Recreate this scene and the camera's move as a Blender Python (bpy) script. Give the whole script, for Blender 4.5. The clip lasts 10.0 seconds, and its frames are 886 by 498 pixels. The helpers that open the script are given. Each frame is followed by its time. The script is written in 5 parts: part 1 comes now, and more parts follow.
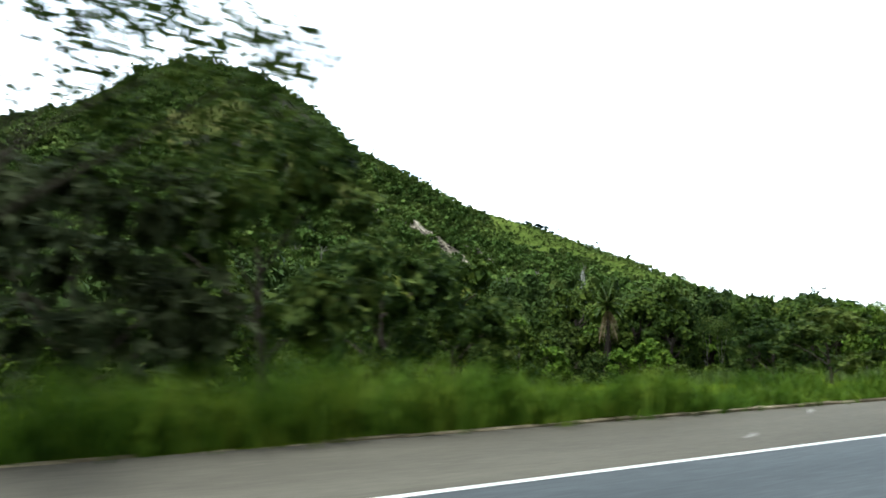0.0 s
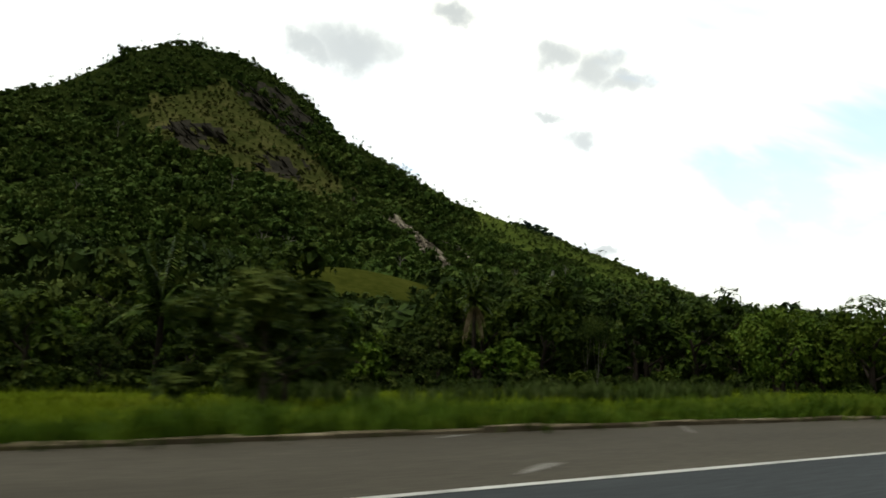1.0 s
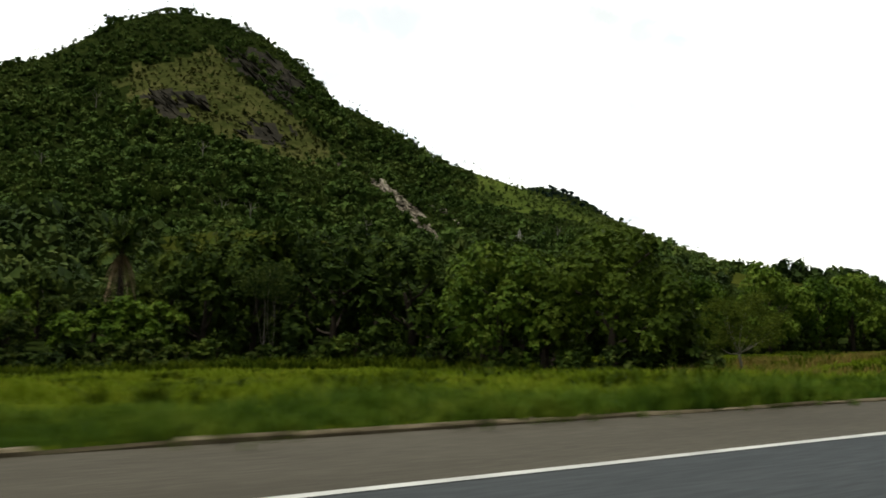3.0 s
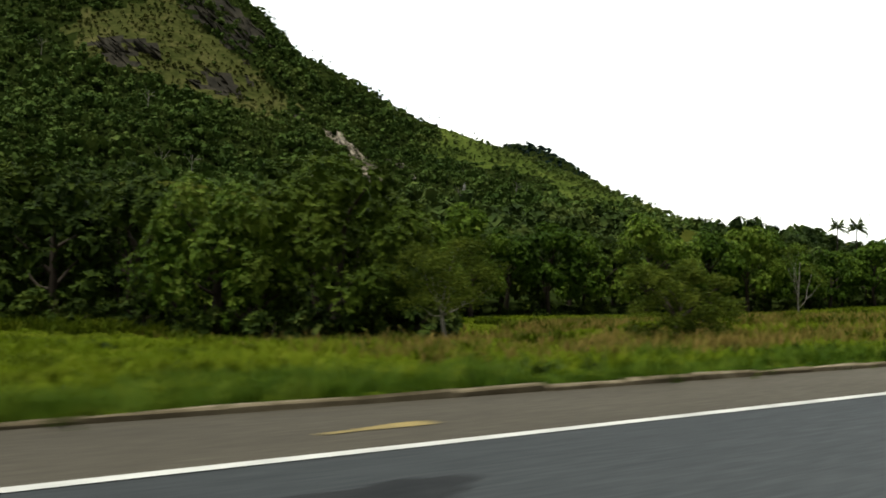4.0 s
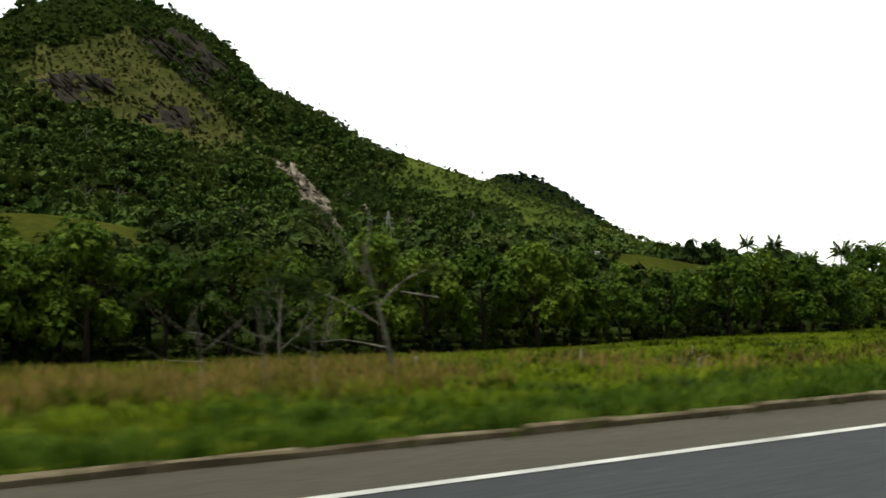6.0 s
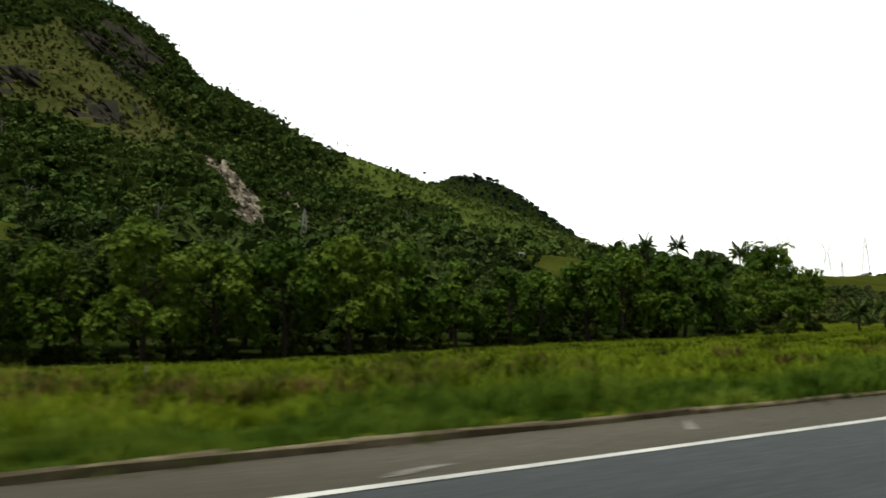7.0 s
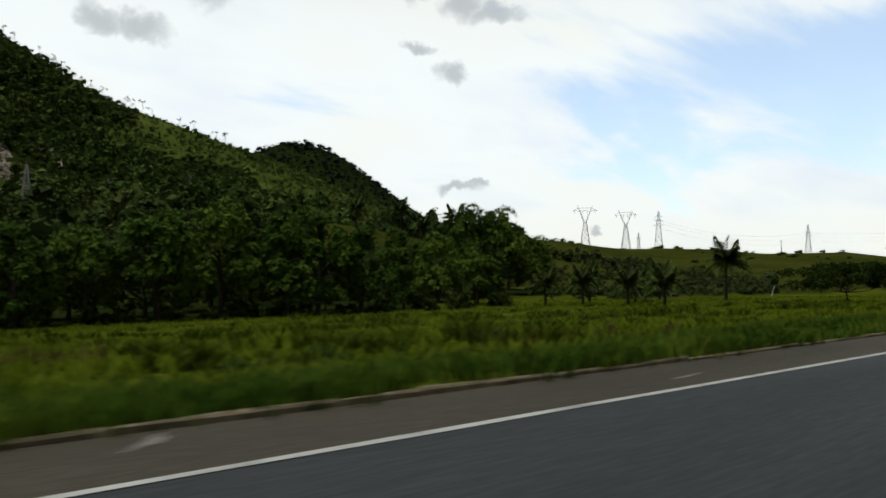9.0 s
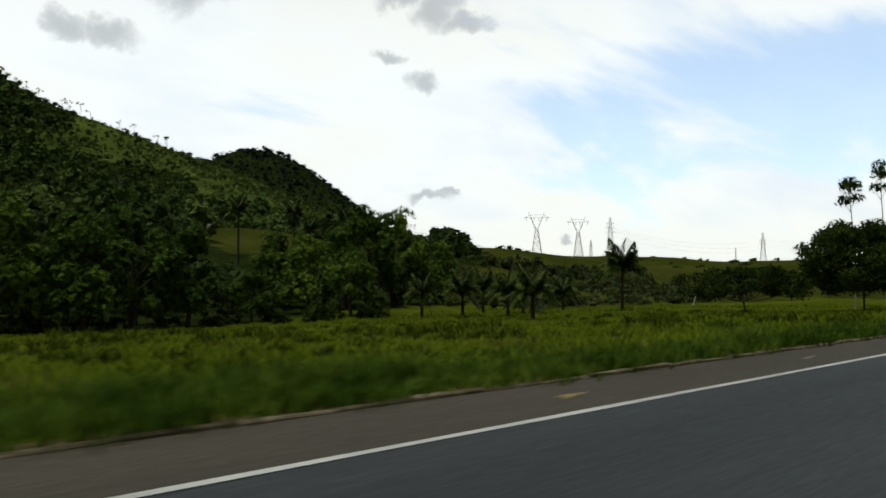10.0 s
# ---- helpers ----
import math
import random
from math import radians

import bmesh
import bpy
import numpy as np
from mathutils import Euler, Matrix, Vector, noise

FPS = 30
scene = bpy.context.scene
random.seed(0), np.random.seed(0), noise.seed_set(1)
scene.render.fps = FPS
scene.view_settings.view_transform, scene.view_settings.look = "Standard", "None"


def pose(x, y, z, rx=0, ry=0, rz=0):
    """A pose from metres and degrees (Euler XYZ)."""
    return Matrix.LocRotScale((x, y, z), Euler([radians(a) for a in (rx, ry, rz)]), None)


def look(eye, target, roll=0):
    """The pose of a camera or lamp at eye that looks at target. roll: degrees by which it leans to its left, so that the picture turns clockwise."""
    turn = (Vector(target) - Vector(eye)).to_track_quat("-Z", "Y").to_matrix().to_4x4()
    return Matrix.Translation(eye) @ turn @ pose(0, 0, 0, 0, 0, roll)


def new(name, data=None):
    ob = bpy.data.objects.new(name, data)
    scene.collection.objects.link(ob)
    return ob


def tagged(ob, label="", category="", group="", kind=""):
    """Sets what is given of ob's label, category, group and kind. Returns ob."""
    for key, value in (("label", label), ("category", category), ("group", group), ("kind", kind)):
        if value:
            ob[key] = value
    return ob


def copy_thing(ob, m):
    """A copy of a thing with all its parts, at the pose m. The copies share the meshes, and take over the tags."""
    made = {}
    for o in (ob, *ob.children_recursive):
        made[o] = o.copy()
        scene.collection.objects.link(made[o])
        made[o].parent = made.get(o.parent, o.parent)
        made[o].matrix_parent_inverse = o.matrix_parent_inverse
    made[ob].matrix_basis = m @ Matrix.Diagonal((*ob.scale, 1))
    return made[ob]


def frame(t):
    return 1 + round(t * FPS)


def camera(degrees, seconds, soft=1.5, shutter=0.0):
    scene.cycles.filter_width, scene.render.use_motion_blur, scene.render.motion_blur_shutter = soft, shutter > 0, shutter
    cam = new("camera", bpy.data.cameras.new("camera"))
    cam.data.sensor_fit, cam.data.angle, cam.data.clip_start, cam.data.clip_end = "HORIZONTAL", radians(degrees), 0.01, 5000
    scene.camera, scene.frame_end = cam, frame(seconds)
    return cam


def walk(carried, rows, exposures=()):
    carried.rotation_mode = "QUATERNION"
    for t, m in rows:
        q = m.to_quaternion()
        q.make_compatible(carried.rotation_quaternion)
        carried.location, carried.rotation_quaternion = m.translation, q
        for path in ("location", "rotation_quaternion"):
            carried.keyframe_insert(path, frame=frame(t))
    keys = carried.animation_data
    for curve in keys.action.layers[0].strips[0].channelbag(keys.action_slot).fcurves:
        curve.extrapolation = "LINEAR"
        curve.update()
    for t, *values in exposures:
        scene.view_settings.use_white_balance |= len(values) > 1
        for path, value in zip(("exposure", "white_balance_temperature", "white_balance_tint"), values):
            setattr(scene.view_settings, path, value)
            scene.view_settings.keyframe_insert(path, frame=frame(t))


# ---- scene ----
LENS = 58.59
PATH = [  # seconds, x, y, yaw, pitch, roll
    (0, -123.93, -0.82, -34.99, 7.31, -0.14),
    (0.5, -110.26, -0.86, -34.08, 6.53, 0.68),
    (1, -96.91, -0.77, -34.23, 7.24, 1.99),
    (1.5, -83.87, -0.64, -33.06, 6.47, 2.21),
    (1.7, -78.73, -0.61, -32.3, 5.95, 2.05),
    (2, -71.11, -0.44, -31.59, 6.56, 3.25),
    (2.2, -66.09, -0.42, -31.21, 6.06, 2.37),
    (3.3, -39.23, -0.2, -30.43, 4.7, 0.62),
    (3.5, -34.47, -0.18, -29.48, 4.41, 1.19),
    (4, -22.76, -0.03, -31.62, 1.99, 1.11),
    (4.5, -11.27, 0.07, -31.25, 3.13, 1.3),
    (5, 0, 0, -29.74, 3.11, 0.01),
    (5.2, 4.45, -0.05, -30.71, 4.25, -1.05),
    (6.3, 28.38, 0, -30.47, 4.55, 0.3),
    (6.5, 32.64, -0.14, -31.95, 5.93, 0.36),
    (7, 43.18, -0.08, -32.83, 4.62, 0.03),
    (7.5, 53.56, -0.17, -38.6, 3.87, -1.41),
    (8, 63.79, -0.02, -39.76, 3.69, -0.96),
    (8.1, 65.83, 0.03, -40, 3.59, -0.8),
    (8.3, 69.88, 0.07, -40.88, 3.73, -1),
    (8.4, 71.89, 0.1, -41.47, 3.62, -0.16),
    (8.5, 73.9, 0.08, -41.49, 3.19, -0.19),
    (9, 83.9, 0.07, -43.49, 2.6, 0.02),
    (9.5, 93.79, 0.2, -45.26, 2.76, 0.65),
    (10, 103.59, 0.18, -45.6, 3.24, -0.11),
]


def aimed(x, y, yaw, pitch, roll):
    """Camera pose at 1.4 m over the road; yaw to the left of +y, pitch up, roll clockwise."""
    eye = Vector((x, y, 1.4))
    a, p = radians(yaw), radians(pitch)
    way = Vector((-math.sin(a) * math.cos(p), math.cos(a) * math.cos(p), math.sin(p)))
    return look(eye, eye + way, roll)


EXPOSURE = [(0.0, 1.2, 5600, 1), (0.5, -0.15, 6100, -2), (1.0, -0.5, 6500, 2), (1.5, -0.7, 6500, 2), (2.2, -0.55, 6500, 3), (3.5, 0.12, 6500, 4), (5.0, 0.28, 6500, 4), (6.5, 0.1, 6500, 3), (7.0, -0.02, 6500, 3), (7.5, -0.45, 6400, 3), (8.0, -0.9, 6300, 4), (8.6, -0.95, 6250, 4), (10.0, -0.9, 6300, 4)]
cam = camera(LENS, 10.0, soft=1.7, shutter=0.22)
walk(cam, [(t, aimed(x, y, yaw, pitch, roll)) for t, x, y, yaw, pitch, roll in PATH], EXPOSURE)

# ---- sky and sun ----
SUN_DIR = Vector((-0.25, -0.02, 0.96)).normalized()
SUN_STRENGTH = 3.9


def node(tree, kind, **inputs):
    n = tree.nodes.new(kind)
    for key, value in inputs.items():
        if key == "operation":
            n.operation = value
        elif key == "data_type":
            n.data_type = value
        elif key == "interpolation_type":
            n.interpolation_type = value
        else:
            slot = n.inputs[int(key[1:])] if key[0] == "i" and key[1:].isdigit() else n.inputs[key.replace("_", " ")]
            if isinstance(value, bpy.types.NodeSocket):
                tree.links.new(value, slot)
            else:
                slot.default_value = value
    return n


def ramp(tree, fac, stops):
    n = tree.nodes.new("ShaderNodeValToRGB")
    while len(n.color_ramp.elements) < len(stops):
        n.color_ramp.elements.new(0.5)
    for e, (p, c) in zip(n.color_ramp.elements, stops):
        e.position, e.color = p, (*c, 1) if len(c) == 3 else c
    tree.links.new(fac, n.inputs[0])
    return n.outputs[0]


def build_sky():
    world = bpy.data.worlds.new("sky")
    scene.world = world
    world.use_nodes = True
    tr = world.node_tree
    tr.nodes.clear()
    sky = tr.nodes.new("ShaderNodeTexSky")
    sky.sky_type, sky.sun_disc = "NISHITA", False
    sky.sun_elevation = math.asin(SUN_DIR.z)
    sky.sun_rotation = math.atan2(SUN_DIR.x, SUN_DIR.y)
    clear = node(tr, "ShaderNodeBackground", Color=sky.outputs[0], Strength=0.4)
    co = tr.nodes.new("ShaderNodeTexCoord").outputs["Generated"]
    sep = node(tr, "ShaderNodeSeparateXYZ", i0=co)
    lift = node(tr, "ShaderNodeMath", operation="ADD", i0=sep.outputs[2], i1=0.22)
    lift = node(tr, "ShaderNodeMath", operation="MAXIMUM", i0=lift.outputs[0], i1=0.05)
    flat = node(tr, "ShaderNodeVectorMath", operation="DIVIDE", i0=co)
    comb = node(tr, "ShaderNodeCombineXYZ", X=lift.outputs[0], Y=lift.outputs[0], Z=lift.outputs[0])
    tr.links.new(comb.outputs[0], flat.inputs[1])
    stretch = node(tr, "ShaderNodeVectorMath", operation="MULTIPLY", i0=flat.outputs[0], i1=(0.55, 1.0, 0.25))
    n1 = node(tr, "ShaderNodeTexNoise", Vector=stretch.outputs[0], Scale=1.5, Detail=6.0, Roughness=0.55, Distortion=0.4)
    # a band of thinner cover, low over the open country ahead
    b0 = node(tr, "ShaderNodeMapRange", Value=sep.outputs[2], interpolation_type="SMOOTHSTEP", i1=0.05, i2=0.15, i3=0.35, i4=1.0)
    b1 = node(tr, "ShaderNodeMapRange", Value=sep.outputs[2], interpolation_type="SMOOTHSTEP", i1=0.23, i2=0.33, i3=1.0, i4=0.55)
    band = node(tr, "ShaderNodeMath", operation="MULTIPLY", i0=b0.outputs[0], i1=b1.outputs[0])
    ahead = node(tr, "ShaderNodeMath", operation="MULTIPLY", i0=sep.outputs[0], i1=-0.43)
    ahead = node(tr, "ShaderNodeMath", operation="MULTIPLY", i0=ahead.outputs[0], i1=band.outputs[0])
    cover = node(tr, "ShaderNodeMath", operation="ADD", i0=n1.outputs[0], i1=ahead.outputs[0])
    cover = node(tr, "ShaderNodeMath", operation="ADD", i0=cover.outputs[0], i1=0.33)
    mask = node(tr, "ShaderNodeMapRange", Value=cover.outputs[0], interpolation_type="SMOOTHSTEP", i1=0.43, i2=0.56, i3=0.36, i4=1.0)
    n2 = node(tr, "ShaderNodeTexNoise", Vector=stretch.outputs[0], Scale=2.6, Detail=5.0, Roughness=0.5)
    white = ramp(tr, n2.outputs[0], [(0.3, (0.86, 0.9, 0.98)), (0.5, (1.0, 1.0, 1.0)), (0.7, (1.0, 0.98, 0.94))])
    # warmer, brighter cloud low down
    low = node(tr, "ShaderNodeMapRange", Value=sep.outputs[2], interpolation_type="SMOOTHSTEP", i1=0.0, i2=0.16, i3=0.8, i4=0.0)
    white = node(tr, "ShaderNodeMix", data_type="RGBA", Factor=low.outputs[0], i6=white, i7=(1.0, 0.965, 0.87, 1)).outputs[2]
    # small grey puffs of low cloud: azimuth and height in degrees, half width, half height
    puffs = [(27.0, 21.0, 3.2, 1.7), (23.6, 20.6, 1.6, 1.0), (42.4, 21.0, 1.7, 1.0), (45.6, 20.0, 1.5, 1.6), (47.5, 18.6, 1.6, 0.9), (22.4, 16.9, 2.0, 0.9), (19.6, 17.2, 1.5, 0.9), (43.8, 14.9, 1.1, 0.8), (44.7, 6.9, 1.3, 0.45), (45.8, 7.3, 0.7, 0.4), (54.4, 3.8, 0.7, 0.4), (41.8, 17.0, 1.2, 0.5), (34.2, 23.9, 1.4, 0.7)]
    wob = node(tr, "ShaderNodeTexNoise", Vector=co, Scale=14.0, Detail=5.0, Roughness=0.6)
    wv = node(tr, "ShaderNodeVectorMath", operation="SUBTRACT", i0=wob.outputs[1], i1=(0.5, 0.5, 0.5))
    wv = node(tr, "ShaderNodeVectorMath", operation="SCALE", i0=wv.outputs[0], Scale=0.09)
    cw = node(tr, "ShaderNodeVectorMath", operation="ADD", i0=co, i1=wv.outputs[0])
    total = None
    for az, el, w, h in puffs:
        a, e = radians(az), radians(el)
        way = Vector((math.sin(a) * math.cos(e), math.cos(a) * math.cos(e), math.sin(e)))
        right = Vector((math.cos(a), -math.sin(a), 0))
        up = right.cross(way)
        dx = node(tr, "ShaderNodeVectorMath", operation="DOT_PRODUCT", i0=cw.outputs[0], i1=right / math.sin(radians(w)))
        dz = node(tr, "ShaderNodeVectorMath", operation="DOT_PRODUCT", i0=cw.outputs[0], i1=up / math.sin(radians(h)))
        front = node(tr, "ShaderNodeVectorMath", operation="DOT_PRODUCT", i0=co, i1=way)
        x2 = node(tr, "ShaderNodeMath", operation="MULTIPLY", i0=dx.outputs["Value"], i1=dx.outputs["Value"])
        z2 = node(tr, "ShaderNodeMath", operation="MULTIPLY", i0=dz.outputs["Value"], i1=dz.outputs["Value"])
        r2 = node(tr, "ShaderNodeMath", operation="ADD", i0=x2.outputs[0], i1=z2.outputs[0])
        m = node(tr, "ShaderNodeMapRange", Value=r2.outputs[0], interpolation_type="SMOOTHSTEP", i1=1.8, i2=0.0, i3=0.0, i4=0.7)
        m = node(tr, "ShaderNodeMath", operation="MULTIPLY", i0=m.outputs[0], i1=node(tr, "ShaderNodeMath", operation="GREATER_THAN", i0=front.outputs["Value"], i1=0.5).outputs[0])
        total = m if total is None else node(tr, "ShaderNodeMath", operation="MAXIMUM", i0=total.outputs[0], i1=m.outputs[0])
    grey = node(tr, "ShaderNodeMix", data_type="RGBA", Factor=total.outputs[0], i6=white, i7=(0.43, 0.445, 0.475, 1))
    deck = node(tr, "ShaderNodeMapRange", Value=sep.outputs[2], interpolation_type="SMOOTHSTEP", i1=0.25, i2=0.8, i3=1.85, i4=0.8)
    # unseen sky across the road, dimmed to deepen shade on the tree fronts
    rear = node(tr, "ShaderNodeMapRange", Value=sep.outputs[1], interpolation_type="SMOOTHSTEP", i1=-0.55, i2=0.3, i3=0.2, i4=1.0)
    deck = node(tr, "ShaderNodeMath", operation="MULTIPLY", i0=deck.outputs[0], i1=rear.outputs[0])
    cloud = node(tr, "ShaderNodeBackground", Color=grey.outputs[2], Strength=deck.outputs[0])
    both = node(tr, "ShaderNodeMath", operation="MAXIMUM", i0=mask.outputs[0], i1=total.outputs[0])
    mix = node(tr, "ShaderNodeMixShader", i0=both.outputs[0], i1=clear.outputs[0], i2=cloud.outputs[0])
    out = tr.nodes.new("ShaderNodeOutputWorld")
    tr.links.new(mix.outputs[0], out.inputs[0])


build_sky()
sun = new("sun", bpy.data.lights.new("sun", "SUN"))
sun.data.energy, sun.data.angle, sun.data.color = SUN_STRENGTH, radians(8), (1.0, 0.95, 0.85)
sun.matrix_world = look(SUN_DIR * 50, (0, 0, 0))

# ---- materials ----


def surface(name, stops, scale=1.0, detail=6.0, rough=0.85, bump=0.3, fine=12.0, metal=0.0, island=0.0, leafy=0.0, spec=0.05, each=0.0, stretch=None):
    """Colour from two scales of noise, fine relief, and, for loose pieces, a shift from piece to piece."""
    m = bpy.data.materials.new(name)
    m.use_nodes = True
    tr = m.node_tree
    b = tr.nodes["Principled BSDF"]
    geo = tr.nodes.new("ShaderNodeNewGeometry")
    co = geo.outputs["Position"]
    if stretch:
        co = node(tr, "ShaderNodeVectorMath", operation="MULTIPLY", i0=co, i1=stretch).outputs[0]
    big = node(tr, "ShaderNodeTexNoise", Vector=co, Scale=scale, Detail=detail, Roughness=0.6)
    small = node(tr, "ShaderNodeTexNoise", Vector=co, Scale=scale * fine, Detail=4.0, Roughness=0.6)
    fac = node(tr, "ShaderNodeMix", data_type="FLOAT", Factor=0.4, i2=big.outputs[0], i3=small.outputs[0]).outputs[0]
    if island:
        rnd = node(tr, "ShaderNodeMath", operation="SUBTRACT", i0=geo.outputs["Random Per Island"], i1=0.5)
        rnd = node(tr, "ShaderNodeMath", operation="MULTIPLY", i0=rnd.outputs[0], i1=island)
        fac = node(tr, "ShaderNodeMath", operation="ADD", i0=fac, i1=rnd.outputs[0]).outputs[0]
    if each:
        own = node(tr, "ShaderNodeMath", operation="SUBTRACT", i0=tr.nodes.new("ShaderNodeObjectInfo").outputs["Random"], i1=0.5)
        own = node(tr, "ShaderNodeMath", operation="MULTIPLY", i0=own.outputs[0], i1=each)
        fac = node(tr, "ShaderNodeMath", operation="ADD", i0=fac, i1=own.outputs[0]).outputs[0]
    color = ramp(tr, fac, stops)
    tr.links.new(color, b.inputs["Base Color"])
    b.inputs["Roughness"].default_value = rough
    b.inputs["Metallic"].default_value = metal
    b.inputs["Specular IOR Level"].default_value = min(spec, 0.03) if leafy else spec
    if bump:
        bp = node(tr, "ShaderNodeBump", Strength=bump, Distance=0.3 / max(scale * fine, 0.1), Height=small.outputs[0])
        tr.links.new(bp.outputs[0], b.inputs["Normal"])
    if leafy:
        thin = node(tr, "ShaderNodeBsdfTranslucent", Color=color)
        mixed = node(tr, "ShaderNodeMixShader", i0=leafy, i1=b.outputs[0], i2=thin.outputs[0])
        tr.links.new(mixed.outputs[0], tr.nodes["Material Output"].inputs[0])
    return m


def tone(*colors, lo=0.25, hi=0.75):
    return [(lo + (hi - lo) * i / (len(colors) - 1), c) for i, c in enumerate(colors)]


M_ASPHALT = surface("asphalt", tone((0.019, 0.0225, 0.0245), (0.0285, 0.033, 0.0355), (0.042, 0.047, 0.05), lo=0.36, hi=0.62), 0.35, 8, 0.85, 0.25, 60, spec=0.15, stretch=(0.12, 1.0, 1.0))
M_SHOULDER = surface("shoulder_asphalt", tone((0.037, 0.0333, 0.0257), (0.0565, 0.0505, 0.0388), (0.084, 0.0762, 0.059), lo=0.32, hi=0.68), 0.5, 8, 0.95, 0.3, 50, spec=0.1, stretch=(0.2, 1.0, 1.0))
M_PAINT = surface("road_paint", tone((0.16, 0.16, 0.15), (0.36, 0.36, 0.345), (0.48, 0.48, 0.46), lo=0.3, hi=0.6), 1.5, 6, 0.7, 0.1, 20)
M_YELLOW = surface("faded_yellow_paint", tone((0.06, 0.053, 0.035), (0.17, 0.135, 0.06), (0.36, 0.27, 0.09)), 6, 6, 0.8, 0.1, 8)
M_FADED = surface("faded_white_paint", tone((0.06, 0.056, 0.048), (0.14, 0.132, 0.118), (0.3, 0.29, 0.27)), 6, 6, 0.8, 0.1, 8)
M_TAR = surface("tar_patch", tone((0.0105, 0.012, 0.0135), (0.018, 0.0195, 0.021), (0.03, 0.0315, 0.0345), lo=0.37, hi=0.66), 1.2, 6, 0.75, 0.2, 20)
M_KERB = surface("kerb_concrete", tone((0.046, 0.036, 0.02), (0.115, 0.094, 0.06), (0.25, 0.21, 0.145), lo=0.34, hi=0.66), 1.3, 8, 0.95, 0.5, 10)
M_SOIL = surface("red_soil", tone((0.06, 0.04, 0.022), (0.12, 0.085, 0.05), (0.2, 0.15, 0.09)), 0.8, 8, 0.95, 0.5, 14)
M_FIELD = surface("pasture", tone((0.032, 0.046, 0.004), (0.056, 0.07, 0.006), (0.095, 0.1, 0.012), lo=0.37, hi=0.66), 0.11, 8, 0.95, 0.6, 14, spec=0.0)
M_RIDGE = surface("ridge_pasture", tone((0.0204, 0.02635, 0.00425), (0.0374, 0.04335, 0.00765), (0.05525, 0.0595, 0.0119), lo=0.37, hi=0.66), 0.03, 8, 0.95, 0.6, 12, spec=0.0)
M_HILLGRASS = surface("hill_grass", tone((0.026, 0.034, 0.009), (0.055, 0.06, 0.018), (0.095, 0.088, 0.034), lo=0.37, hi=0.66), 0.06, 8, 0.95, 0.6, 5, spec=0.0)
M_FLANKGRASS = surface("flank_grass", tone((0.0253, 0.0391, 0.00805), (0.0506, 0.0713, 0.0138), (0.0851, 0.1081, 0.023), lo=0.37, hi=0.66), 0.05, 8, 0.95, 0.6, 8, spec=0.0)
# litter and undergrowth, coloured darker for the shade beneath the trees
M_SHADEDFLOOR = surface("shaded_forest_floor", tone((0.007, 0.011, 0.003), (0.014, 0.021, 0.005), (0.026, 0.034, 0.008), lo=0.37, hi=0.66), 0.1, 8, 0.95, 0.5, 8, spec=0.0)
M_ROCK = surface("dark_rock", tone((0.011, 0.0105, 0.008), (0.022, 0.02, 0.015), (0.042, 0.037, 0.026), lo=0.37, hi=0.66), 0.1, 10, 0.9, 0.8, 6, each=0.1)
M_SCAR = surface("pale_rock", tone((0.016, 0.014, 0.01), (0.085, 0.072, 0.054), (0.27, 0.235, 0.185), lo=0.34, hi=0.66), 0.16, 10, 0.9, 0.8, 5, each=0.2)
M_GRASS = surface("grass_blades", tone((0.022, 0.046, 0.004), (0.052, 0.09, 0.008), (0.11, 0.145, 0.016), lo=0.37, hi=0.66), 0.5, 3, 0.7, 0, 4, island=0.14, leafy=0.3)
M_DRYGRASS = surface("dry_grass_blades", tone((0.065, 0.072, 0.011), (0.16, 0.12, 0.03), (0.25, 0.165, 0.058), lo=0.37, hi=0.66), 0.4, 4, 0.8, 0, 5, island=0.16, leafy=0.3)
M_LOWGRASS = surface("pasture_blades", tone((0.06084, 0.0936, 0.00409), (0.10764, 0.14508, 0.00819), (0.16965, 0.18135, 0.01638), lo=0.32, hi=0.7), 0.14, 5, 0.8, 0, 5, island=0.08, leafy=0.3)
M_MANGO = surface("mango_leaves", tone((0.0246, 0.0492, 0.00492), (0.0533, 0.0943, 0.00902), (0.1148, 0.164, 0.0205), lo=0.4, hi=0.68), 0.4, 3, 0.55, 0, 4, island=0.10, leafy=0.08, spec=0.2, each=0.18)
M_DARKLEAF = surface("dark_leaves", tone((0.015, 0.027, 0.005), (0.031, 0.05, 0.007), (0.064, 0.085, 0.012), lo=0.4, hi=0.68), 0.4, 3, 0.7, 0, 4, island=0.14, leafy=0.08, each=0.16)
M_OLIVE = surface("olive_leaves", tone((0.0096, 0.018, 0.0048), (0.0264, 0.0432, 0.00864), (0.0744, 0.0936, 0.02016), lo=0.37, hi=0.66), 0.5, 3, 0.7, 0, 4, island=0.14, leafy=0.25, each=0.12)
M_SCRUB = surface("scrub_leaves", tone((0.018, 0.03, 0.007), (0.042, 0.056, 0.016), (0.09, 0.1, 0.034), lo=0.37, hi=0.66), 0.08, 4, 0.75, 0, 5, island=0.14, leafy=0.15)
M_GREY = surface("greyish_leaves", tone((0.014, 0.02, 0.008), (0.03, 0.038, 0.016), (0.06, 0.068, 0.032), lo=0.37, hi=0.66), 0.4, 5, 0.7, 0, 6, island=0.2, leafy=0.25)
M_ACACIA = surface("acacia_leaves", tone((0.022, 0.035, 0.004), (0.055, 0.076, 0.009), (0.118, 0.142, 0.02), lo=0.37, hi=0.66), 0.6, 3, 0.7, 0, 4, island=0.14, leafy=0.3)
